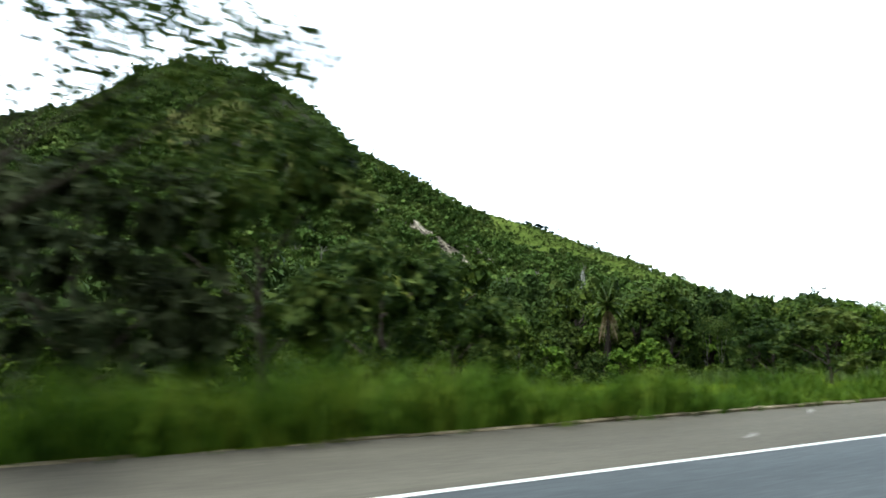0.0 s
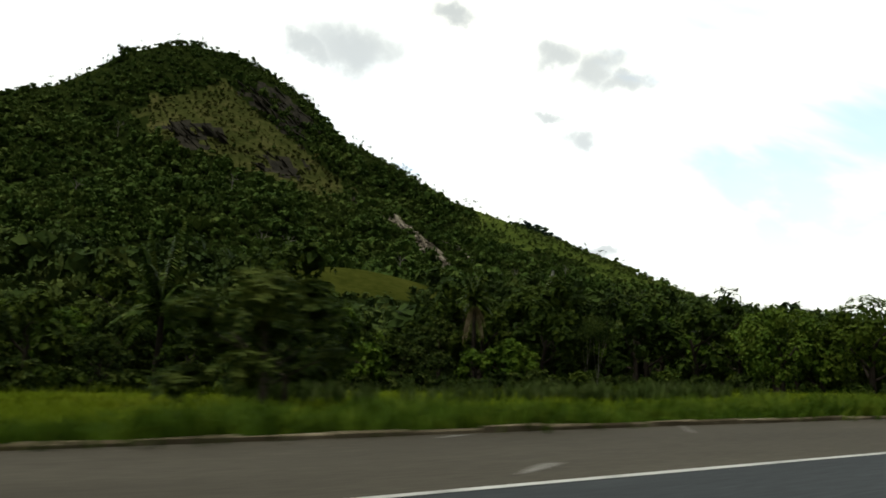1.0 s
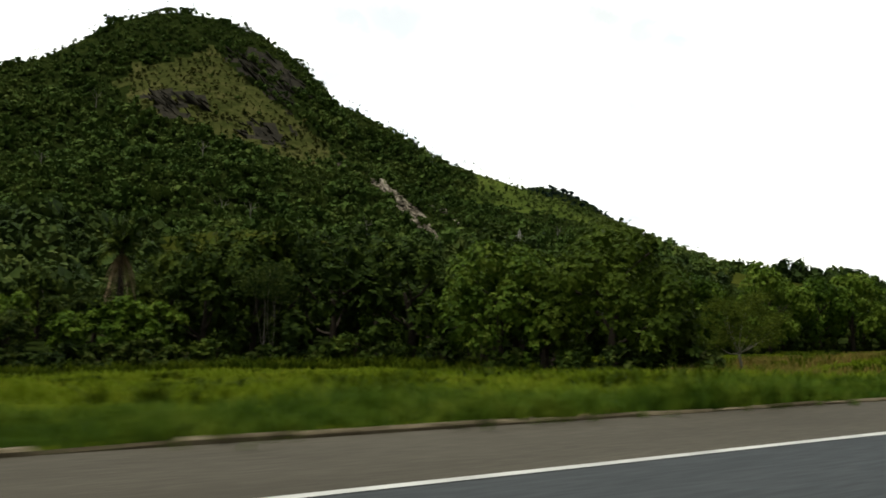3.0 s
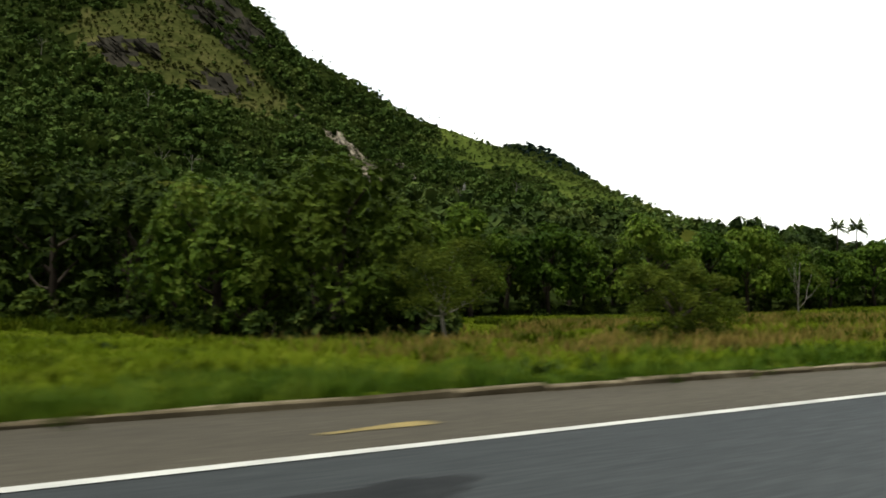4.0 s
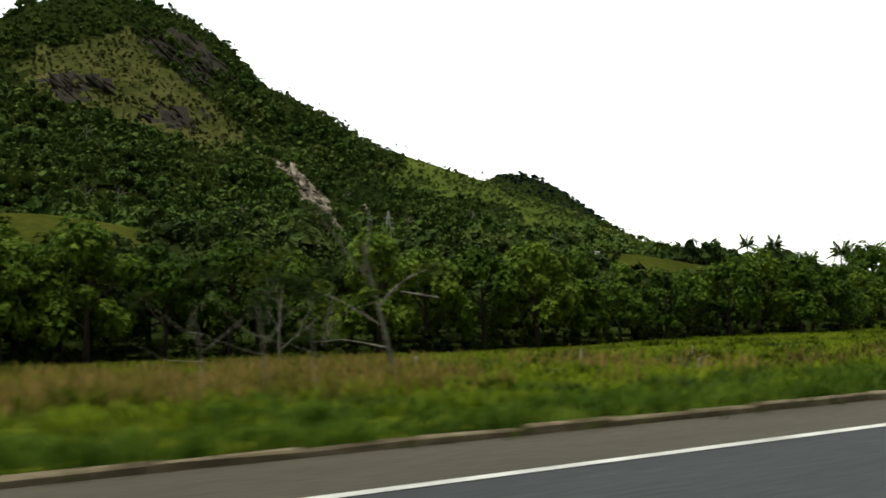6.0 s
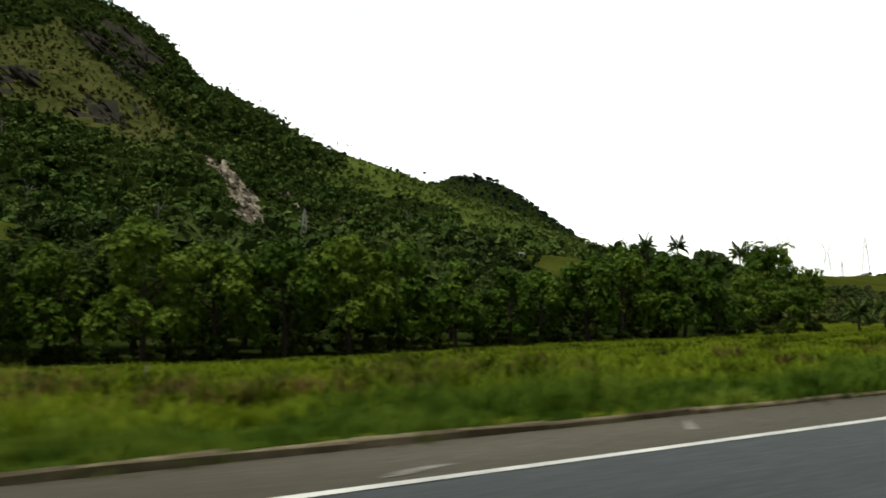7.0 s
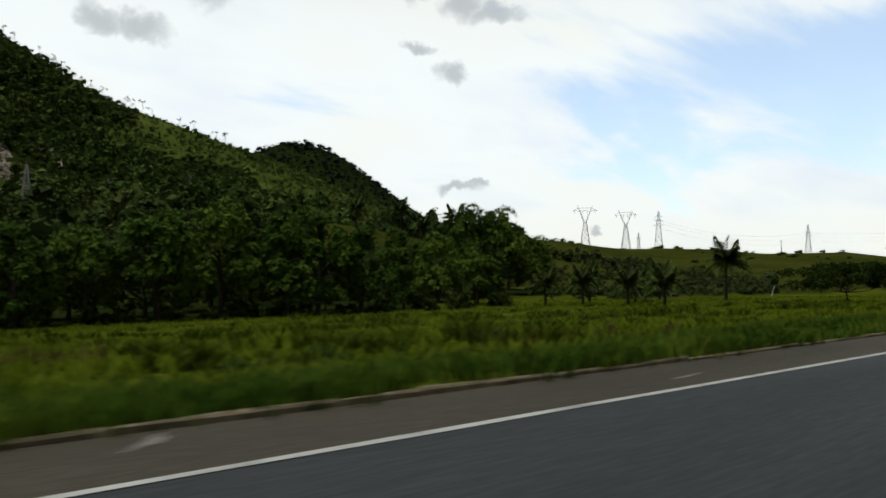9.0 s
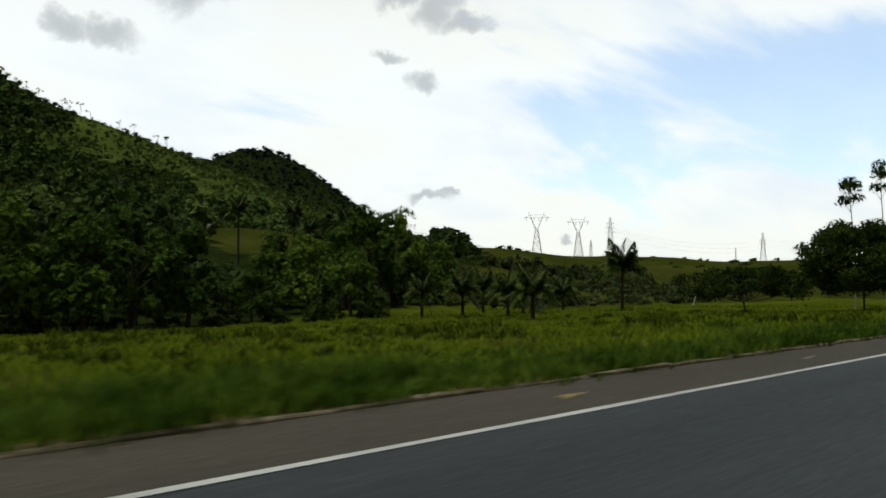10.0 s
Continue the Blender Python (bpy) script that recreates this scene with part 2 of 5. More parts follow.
M_FIG = surface("fig_leaves", tone((0.0329, 0.06213, 0.00731), (0.06579, 0.106, 0.0117), (0.12427, 0.16082, 0.02485), lo=0.39, hi=0.66), 0.3, 3, 0.55, 0, 4, island=0.12, leafy=0.16, spec=0.2)
M_DOME = surface("dome_leaves", tone((0.0224, 0.0385, 0.0042), (0.0455, 0.07, 0.007), (0.084, 0.112, 0.0147), lo=0.38, hi=0.66), 0.35, 3, 0.6, 0, 4, island=0.12, leafy=0.08, spec=0.2)
M_FRESH = surface("fresh_leaves", tone((0.036, 0.068, 0.0072), (0.076, 0.124, 0.0128), (0.144, 0.192, 0.0272), lo=0.39, hi=0.66), 0.45, 3, 0.6, 0, 4, island=0.12, leafy=0.2, each=0.1)
M_PALEWEED = surface("pale_weeds", tone((0.03, 0.05, 0.011), (0.056, 0.08, 0.02), (0.1, 0.122, 0.042), lo=0.35, hi=0.68), 0.4, 4, 0.8, 0, 5, island=0.2, leafy=0.25)
M_RUSSET = surface("russet_weeds", tone((0.035, 0.034, 0.007), (0.08, 0.062, 0.016), (0.13, 0.092, 0.032), lo=0.35, hi=0.68), 0.3, 5, 0.8, 0, 5, island=0.25, leafy=0.2)
M_WEED = surface("weed_leaves", tone((0.018, 0.032, 0.001), (0.042, 0.062, 0.003), (0.09, 0.105, 0.008), lo=0.35, hi=0.68), 0.3, 5, 0.75, 0, 5, island=0.2, leafy=0.25)
M_SLOPE = surface("slope_scrub", tone((0.0252, 0.035, 0.007), (0.0588, 0.0658, 0.0154), (0.105, 0.1008, 0.028), lo=0.37, hi=0.66), 0.08, 4, 0.8, 0, 5, island=0.15, leafy=0.15)
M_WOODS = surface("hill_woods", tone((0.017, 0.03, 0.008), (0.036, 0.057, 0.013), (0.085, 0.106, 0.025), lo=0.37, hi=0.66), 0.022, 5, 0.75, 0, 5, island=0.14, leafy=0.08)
# paler than hill_woods: distance haze put into the leaf colour up the slope
M_HAZEWOODS = surface("haze_paled_woods", tone((0.024, 0.046, 0.009), (0.05, 0.082, 0.016), (0.1, 0.13, 0.03), lo=0.37, hi=0.66), 0.022, 5, 0.75, 0, 5, island=0.14, leafy=0.08)
M_FLANK = surface("flank_woods", tone((0.03623, 0.06158, 0.0143), (0.07969, 0.11231, 0.02519), (0.16663, 0.19561, 0.04692), lo=0.37, hi=0.66), 0.05, 4, 0.75, 0, 5, island=0.1, leafy=0.2)
# blue cast of distance haze put into the far hill's leaf colour
M_FARHAZEWOODS = surface("far_haze_woods", tone((0.004, 0.0125, 0.012), (0.009, 0.0215, 0.0185), (0.018, 0.034, 0.027), lo=0.37, hi=0.66), 0.03, 6, 0.8, 0, 9, island=0.3)
M_PALM = surface("palm_fronds", tone((0.0207, 0.03795, 0.0069), (0.04485, 0.07245, 0.01208), (0.1035, 0.12765, 0.02587)), 0.5, 4, 0.55, 0, 6, island=0.4, leafy=0.2, each=0.3)
M_DRYFROND = surface("dry_fronds", tone((0.153, 0.1105, 0.0595), (0.272, 0.204, 0.119), (0.442, 0.34, 0.221)), 0.8, 4, 0.9, 0, 6, island=0.4)
M_BARK = surface("brown_bark", tone((0.02, 0.016, 0.012), (0.04, 0.032, 0.025), (0.07, 0.058, 0.047)), 1.5, 6, 0.95, 0.6, 8)
M_PALEBARK = surface("pale_bark", tone((0.16, 0.15, 0.125), (0.27, 0.255, 0.22), (0.4, 0.38, 0.34)), 1.5, 6, 0.9, 0.5, 8)
M_GREYBARK = surface("weathered_bark", tone((0.10, 0.09, 0.075), (0.17, 0.155, 0.13), (0.26, 0.24, 0.2)), 0.8, 6, 0.9, 0.4, 8)
M_STEEL = surface("galvanised_steel", tone((0.62, 0.63, 0.64), (0.72, 0.73, 0.74), (0.8, 0.81, 0.82)), 0.5, 4, 0.55, 0, 8, metal=0.3)
M_CABLE = surface("cable", tone((0.05, 0.05, 0.05), (0.07, 0.07, 0.07), (0.09, 0.09, 0.09)), 0.5, 2, 0.6, 0, 8)
M_CONCRETE = surface("pole_concrete", tone((0.22, 0.21, 0.2), (0.3, 0.29, 0.27), (0.38, 0.37, 0.35)), 0.8, 6, 0.9, 0.3, 8)
M_WALL = surface("white_wall", tone((0.6, 0.58, 0.54), (0.74, 0.72, 0.68), (0.8, 0.79, 0.76)), 0.6, 6, 0.9, 0.2, 8)
M_GLASS = surface("dark_window", tone((0.02, 0.022, 0.025), (0.03, 0.032, 0.035), (0.04, 0.042, 0.045)), 1, 2, 0.15, 0, 8)

# ---- mesh helpers ----


def mesh_object(name, verts, faces, material, parent=None, label="", smooth=False, indices=None):
    me = bpy.data.meshes.new(name)
    verts = np.asarray(verts, dtype=np.float32).reshape(-1, 3)
    faces = np.asarray(faces, dtype=np.int32)
    n, k = faces.shape
    me.vertices.add(len(verts))
    me.vertices.foreach_set("co", verts.ravel())
    me.loops.add(n * k)
    me.loops.foreach_set("vertex_index", faces.ravel())
    me.polygons.add(n)
    me.polygons.foreach_set("loop_start", np.arange(0, n * k, k, dtype=np.int32))
    mats = material if isinstance(material, (list, tuple)) else [material]
    for m in mats:
        me.materials.append(m)
    if indices is not None:
        me.polygons.foreach_set("material_index", np.asarray(indices, dtype=np.int32))
    if smooth:
        me.polygons.foreach_set("use_smooth", np.ones(n, dtype=bool))
    me.update(calc_edges=True)
    ob = new(name, me)
    if parent is not None:
        ob.parent = parent
    if label:
        tagged(ob, label)
    return ob


def part(name, bm, material, parent, label=""):
    me = bpy.data.meshes.new(name)
    bm.to_mesh(me)
    bm.free()
    me.materials.append(material)
    ob = new(name, me)
    ob.parent = parent
    if label:
        tagged(ob, label)
    return ob


def thing(name, x, y, z, label, category, group="", turn=0.0):
    ob = new(name)
    ob.matrix_basis = pose(x, y, z, 0, 0, turn)
    return tagged(ob, label, category, group)


def tube_arrays(points, radii, sides=6):
    """Verts and triangles of a tapered tube along points."""
    points = np.asarray(points, float)
    n = len(points)
    verts, faces = [], []
    for i in range(n):
        d = points[min(i + 1, n - 1)] - points[max(i - 1, 0)]
        d /= np.linalg.norm(d) + 1e-9
        ref = np.array([1.0, 0, 0]) if abs(d[0]) < 0.8 else np.array([0, 1.0, 0])
        u = np.cross(d, ref)
        u /= np.linalg.norm(u)
        v = np.cross(d, u)
        for k in range(sides):
            a = 2 * math.pi * k / sides
            verts.append(points[i] + radii[i] * (math.cos(a) * u + math.sin(a) * v))
    for i in range(n - 1):
        for k in range(sides):
            a, b = i * sides + k, i * sides + (k + 1) % sides
            faces += [(a, b, b + sides), (a, b + sides, a + sides)]
    return np.array(verts), np.array(faces, int)


def join_arrays(items):
    vs, fs, o = [], [], 0
    for v, f in items:
        vs.append(v)
        fs.append(f + o)
        o += len(v)
    return np.concatenate(vs), np.concatenate(fs)


def leaf_quads(rng, centres, normals, length, width, droop=0.3, jitter=0.6):
    """One bent diamond leaf (or spray of leaves) at each centre, lying roughly along the surface whose normals are given."""
    n = len(centres)
    nrm = normals + rng.normal(0, jitter, (n, 3))
    nrm /= np.linalg.norm(nrm, axis=1, keepdims=True) + 1e-9
    t = rng.normal(0, 1, (n, 3))
    t[:, 2] -= droop * 2
    t -= (t * nrm).sum(1, keepdims=True) * nrm
    t /= np.linalg.norm(t, axis=1, keepdims=True) + 1e-9
    b = np.cross(nrm, t)
    ln = length * rng.uniform(0.6, 1.3, (n, 1))
    wd = width * rng.uniform(0.6, 1.3, (n, 1))
    down = np.array([[0, 0, 1.0]]) * droop * ln * 0.5
    p0, p2 = centres - t * ln * 0.5 - down * 0.3, centres + t * ln * 0.5 - down
    p1, p3 = centres + b * wd * 0.5 + nrm * wd * 0.1, centres - b * wd * 0.5 + nrm * wd * 0.1
    verts = np.stack([p0, p1, p2, p3], 1).reshape(-1, 3)
    k = 4 * np.arange(n)[:, None]
    faces = np.concatenate([k + [0, 1, 2], k + [0, 2, 3]], 1).reshape(-1, 3)
    return verts, faces


def sphere_points(rng, n, top_bias=0.0):
    p = rng.normal(0, 1, (n, 3))
    p[:, 2] += top_bias
    return p / (np.linalg.norm(p, axis=1, keepdims=True) + 1e-9)


# ---- the land ----
BANK = 0.06  # cross fall of the carriageway, rising away from the car
LINE_Y = 4.55
HOLLOW = 0.9  # depth of the dip before the spreading trees


def kerb_y(x):
    return LINE_Y + np.interp(x, [-400, -90, -62, -28, -10, 0, 60, 110, 400], [2.4, 2.4, 1.95, 1.35, 1.1, 0.95, 1.02, 1.25, 1.3])


# the crest of the hill in plan and height: from the far left over the summit and down towards the road
RIDGE_X = [-900, -500, -200, -120, -57, -8, 20, 45, 75, 105, 137, 160, 180, 201, 225, 250, 290, 330, 371, 410, 450, 490, 530, 580, 650, 780, 1400]
RIDGE_Z = [45, 115, 191, 194, 193, 213, 233, 255, 271, 279, 275, 268, 256, 237, 201, 182, 140, 115, 91, 69, 53, 42, 31, 18, 9, 0, 0]
RIDGE_Y = [640, 670, 700, 708, 712, 713, 712, 713, 717, 718, 712, 705, 696, 681, 662, 632, 579, 527, 481, 453, 432, 407, 381, 352, 320, 280, 200]


def value_noise(x, y, cell, seed):
    """Smooth noise in -1..1 on a grid of that cell."""
    r = np.random.default_rng(seed).uniform(-1, 1, (257, 257))
    u, v = np.asarray(x, float) / cell + 1000.37, np.asarray(y, float) / cell + 1000.71
    i, j = np.floor(u).astype(int), np.floor(v).astype(int)
    fu, fv = u - i, v - j
    fu, fv = fu * fu * (3 - 2 * fu), fv * fv * (3 - 2 * fv)
    i, j = i % 256, j % 256
    return (r[i, j] * (1 - fu) + r[i + 1, j] * fu) * (1 - fv) + (r[i, j + 1] * (1 - fu) + r[i + 1, j + 1] * fu) * fv


def smooth_max(a, b, k):
    h = np.clip(0.5 + 0.5 * (a - b) / k, 0, 1)
    return b * (1 - h) + a * h + k * h * (1 - h)


def land(x, y):
    """Height of the ground."""
    x, y = np.asarray(x, float), np.asarray(y, float)
    ky = kerb_y(x)
    flat = np.interp(y, [-400, -30, -9.0, -7.5], [-3, -1.2, -0.65, -0.6])
    road = BANK * y - 0.12
    s = y - ky
    field = np.interp(s, [0, 0.6, 3, 7, 15, 34, 74, 105, 145], [-0.03, -0.02, -0.28, -0.62, -0.90, -1.55, -3.15, -1.6, 1.5]) + BANK * ky
    field = field + 0.10 * value_noise(x, y, 6, 1) * np.clip(s / 6, 0, 1) + 0.25 * value_noise(x, y, 25, 2) * np.clip(s / 20, 0, 1)
    field = field - np.interp(x, [-15, 5, 70, 130], [0, 1, 1, 0]) * np.interp(s, [25, 50, 74, 95], [0, 0.7, 0.55, 0])
    field = field - np.interp(x, [-35, -8], [1, 0]) * np.interp(s, [8, 30, 50, 66, 95], [0, 0.35, 0.9, 1.2, 0.5])
    field = field - 0.75 * np.exp(-((x + 6) / 24) ** 2 - ((y - 25) / 10) ** 2)
    field = field - 0.9 * np.exp(-((x + 1) / 12) ** 2 - ((y - 43) / 9) ** 2)
    field = field + np.interp(x, [145, 185], [0, 1.0]) * np.interp(s, [25, 48], [0, 1])
    field = field - HOLLOW * np.exp(-((x + 6) / 24) ** 2 - ((y - 45) / 13) ** 2)
    rise = np.interp(y, [100, 150, 200, 250, 330, 450, 700, 1500], [-12, -1, 13, 23, 24, 20, 5, 0]) + 2.0 * value_noise(x, y, 60, 3)
    plain = np.interp(x, [200, 330, 500, 700, 1100, 2500], [-3, 5, 20, 27, 18, 10]) * np.clip((y - 25) / 190, 0, 1) + np.interp(x, [40, 120], [-5.5, -2.0]) + 0.6 * value_noise(x, y, 40, 4)
    ry = np.interp(x, RIDGE_X, RIDGE_Y)
    u = y / ry
    g = np.interp(u, [0.14, 0.30, 0.42, 0.52, 0.60, 0.665, 0.75, 0.80, 0.88, 0.95, 1.0, 1.05, 1.2, 1.5], [0, 0.05, 0.10, 0.15, 0.21, 0.32, 0.43, 0.54, 0.72, 0.90, 1.0, 0.97, 0.7, 0.0])
    bump = 7 * value_noise(x, y, 90, 5) + 3.5 * value_noise(x, y, 34, 6)
    hill = np.interp(x, RIDGE_X, RIDGE_Z) * g + bump * np.clip((y - 180) / 200, 0, 1) * np.clip((0.96 - u) / 0.18, 0, 1) - 12 + 10 * np.clip((y - 88) / 50, 0, 1)
    h2 = np.interp(x, [350, 560, 680, 730, 770, 805, 880, 955, 1030, 1130, 1400], [28, 138, 214, 227, 226, 211, 160, 106, 66, 30, 8])
    hill2 = h2 * np.interp(y, [640, 800, 940, 1000, 1060, 1300, 1500], [0, 0.45, 0.88, 1.0, 0.9, 0.3, 0]) - 12
    rise = rise + 4 * np.exp(-((x - 258) / 34) ** 2 - ((y - 258) / 26) ** 2) + 5.5 * np.exp(-((x - 32) / 36) ** 2 - ((y - 256) / 24) ** 2)
    far = smooth_max(smooth_max(rise, plain, 3), smooth_max(hill, hill2, 4), 4)
    out = np.where(s > 30, smooth_max(field, np.where(y > 60, far, field - 9), 1.5), field)
    return np.where(y < -7.5, flat, np.where(s < 0, road, out))


def build_land():
    def axis(lo, hi, fine_lo, fine_hi, step, growth):
        a = list(np.arange(fine_lo, fine_hi, step))
        d, v = step, fine_lo
        while v > lo:
            d = min(d * growth, 120)
            v -= d
            a.insert(0, v)
        d, v = step, a[-1]
        while v < hi:
            d = min(d * growth, 120)
            v += d
            a.append(v)
        return np.array(a)

    xs = axis(-3000, 4200, -140, 260, 2.5, 1.06)
    ss = np.concatenate([[-3000, -1500, -600, -250, -100, -40, -20, -13.5, -13.2, -9, -5, -2, -0.02], [0, 0.3, 0.6, 1.2, 2, 3, 4, 5, 6], np.arange(7, 40, 1.5), np.arange(40, 130, 3), np.arange(130, 680, 5.0), np.arange(680, 1100, 12), np.geomspace(1110, 4300, 30)])
    X = np.repeat(xs[:, None], len(ss), 1)
    Y = ss[None] + kerb_y(xs)[:, None]
    Z = land(X, Y)
    Z[:, 12] = BANK * Y[:, 12] - 0.12
    n, k = len(xs), len(ss)
    idx = np.arange(n * k).reshape(n, k)
    f = np.stack([idx[:-1, :-1], idx[1:, :-1], idx[1:, 1:], idx[:-1, 1:]], -1).reshape(-1, 4)
    cx, cy = X[:-1, :-1].ravel() + 1, (Y[:-1, :-1].ravel() + Y[:-1, 1:].ravel()) / 2
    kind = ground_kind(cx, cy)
    ob = mesh_object("ground", np.stack([X, Y, Z], -1), f, [M_FIELD, M_SHADEDFLOOR, M_HILLGRASS, M_ROCK, M_SOIL, M_RIDGE, M_SCAR, M_FLANKGRASS], smooth=True, indices=kind)
    tagged(ob, "open pasture, verge and wooded hillside ground", "ground", kind="structure")


def inside(x, y, poly):
    """Which points lie in the polygon."""
    r = np.zeros(np.shape(x), bool)
    for (x0, y0), (x1, y1) in zip(poly, poly[1:] + poly[:1]):
        r ^= ((y0 > y) != (y1 > y)) & (x < (x1 - x0) * (y - y0) / (y1 - y0 + 1e-12) + x0)
    return r


BARE = [(40, 639), (72, 646), (113, 664), (126, 640), (145, 608), (168, 573), (185, 556), (150, 505), (138, 538), (109, 553), (77, 574), (45, 590)]
CLIFFS = [[(47, 606), (71, 606), (101, 597), (103, 580), (78, 576), (56, 585)], [(104, 577), (149, 577), (164, 568), (142, 553), (111, 561)], [(124, 653), (157, 658), (180, 650), (188, 632), (170, 606), (155, 590), (141, 621), (126, 640)]]
PASTURES = [[(-4, 226), (62, 226), (66, 266), (0, 266)], [(225, 205), (280, 205), (292, 274), (232, 274)], [(330, 60), (1400, 60), (1400, 420), (640, 350), (500, 320), (420, 230)]]
SCAR = [(187, 513), (191, 498), (194, 456), (197, 434), (188, 388), (175, 366), (168, 371), (174, 395), (180, 424), (184, 448), (185, 475)]
WOOD_EDGE = [(-400, 58), (-95, 60), (-65, 68), (-40, 72), (-20, 67), (-13, 62), (-9, 55), (-6, 47), (-1, 43), (5, 44), (8, 49), (9, 60), (10, 73), (14, 78), (150, 80), (175, 95), (215, 105), (240, 160), (330, 200), (430, 300), (500, 345), (600, 360), (640, 420), (900, 420)]


def on_flank(x, y):
    u = y / np.interp(x, RIDGE_X, RIDGE_Y)
    return (x + 60 * value_noise(x, y, 60, 33) + 22 * value_noise(x, y, 14, 34) > 305) & (u + 0.08 * value_noise(x, y, 40, 35) > 0.70)


def ground_kind(x, y):
    """0 pasture, 1 forest floor with shade in its colour, 2 grassy slope, 3 rock, 4 soil, 5 dry ridge pasture, 6 pale
    rock, 7 scrubby flank.
    """
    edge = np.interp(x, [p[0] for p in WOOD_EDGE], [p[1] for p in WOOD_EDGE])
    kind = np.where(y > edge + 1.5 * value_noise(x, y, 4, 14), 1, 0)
    wob = 8 * value_noise(x, y, 20, 9) + 5 * value_noise(x, y, 8, 13)
    kind[(kind == 1) & on_flank(x, y) & (y < 690)] = 7
    for poly, k in zip(PASTURES, (5, 5, 5)):
        kind[inside(x + wob, y + wob, poly)] = k
    kind[(kind == 0) & (x + wob > 222) & (y - wob > 84)] = 5
    kind[inside(x + wob, y - wob, BARE)] = 2
    for poly in CLIFFS:
        kind[inside(x + wob, y - wob, poly) & (value_noise(x, y * 2, 9, 16) > -0.25)] = 3
    kind[inside(x + 0.3 * wob, y, SCAR) & (value_noise(x * 2, y * 0.4, 5, 17) > -0.45)] = 6
    s = y - kerb_y(x)
    kind[(s > 0) & (s < 0.55) & (value_noise(x, y, 5, 11) > 0.35)] = 4
    return kind


build_land()

# ---- road ----


def strip(name, x0, x1, step, near, distant, lift, material, label, category, kind="structure", parent=None):
    """A thin layer on the banked road between two edges given as functions of x."""
    xs = np.arange(x0, x1 + step / 2, step)
    a, b = np.asarray(near(xs), float) + 0 * xs, np.asarray(distant(xs), float) + 0 * xs
    v = np.concatenate([np.stack([xs, a, BANK * a + lift], 1), np.stack([xs, b, BANK * b + lift], 1)])
    n = len(xs)
    i = np.arange(n - 1)
    f = np.stack([i, i + 1, n + i + 1, n + i], 1)
    ob = mesh_object(name, v, f, material, parent)
    if parent is None:
        tagged(ob, label, category, kind=kind)
    return ob


strip("road", -3000, 4000, 10, lambda x: -7.5, lambda x: LINE_Y + 0.2, 0.0, M_ASPHALT, "worn dark grey asphalt carriageway", "road")
strip("road_shoulder", -400, 400, 2, lambda x: LINE_Y + 0.03, kerb_y, 0.003, M_SHOULDER, "brownish paved shoulder between edge line and kerb", "road")
strip("edge_line", -400, 400, 2, lambda x: LINE_Y - 0.044 + 0.006 * np.sin(x * 1.7), lambda x: LINE_Y + 0.044 + 0.006 * np.sin(x * 2.3 + 1), 0.006, M_PAINT, "continuous white painted edge line", "road marking")


# ---- vegetation builders ----


def rosettes(rng, centres, normals, leaf, width, droop, jitter, per=6):
    """Whorls of leaves at the twig ends: each leaf springs from the twig, spreads outward and hangs at its tip."""
    n = len(centres) * per
    axis = np.repeat(normals + [0, 0, 0.35] + rng.normal(0, jitter, (len(centres), 3)), per, 0)
    axis /= np.linalg.norm(axis, axis=1, keepdims=True) + 1e-9
    ref = np.cross(axis, [0.31, 0.85, 0.42])
    ref /= np.linalg.norm(ref, axis=1, keepdims=True) + 1e-9
    a = (np.tile(np.arange(per), len(centres)) * 2 * math.pi / per + rng.normal(0, 0.35, n))[:, None]
    t = ref * np.cos(a) + np.cross(axis, ref) * np.sin(a)
    d = t * 0.9 + axis * rng.uniform(0.05, 0.55, (n, 1)) - np.array([[0, 0, 1.0]]) * droop * rng.uniform(0.3, 1.3, (n, 1))
    d /= np.linalg.norm(d, axis=1, keepdims=True) + 1e-9
    side = np.cross(d, axis)
    side /= np.linalg.norm(side, axis=1, keepdims=True) + 1e-9
    ln, wd = leaf * rng.uniform(0.6, 1.25, (n, 1)), width * rng.uniform(0.7, 1.25, (n, 1))
    p0 = np.repeat(centres, per, 0)
    mid = p0 + d * ln * 0.5 + axis * ln * 0.06
    v = np.stack([p0, mid + side * wd * 0.5, p0 + d * ln - [0, 0, 0.1 * leaf * droop], mid - side * wd * 0.5], 1).reshape(-1, 3)
    k = 4 * np.arange(n)[:, None]
    return v, np.concatenate([k + [0, 1, 2], k + [0, 2, 3]], 1).reshape(-1, 3)


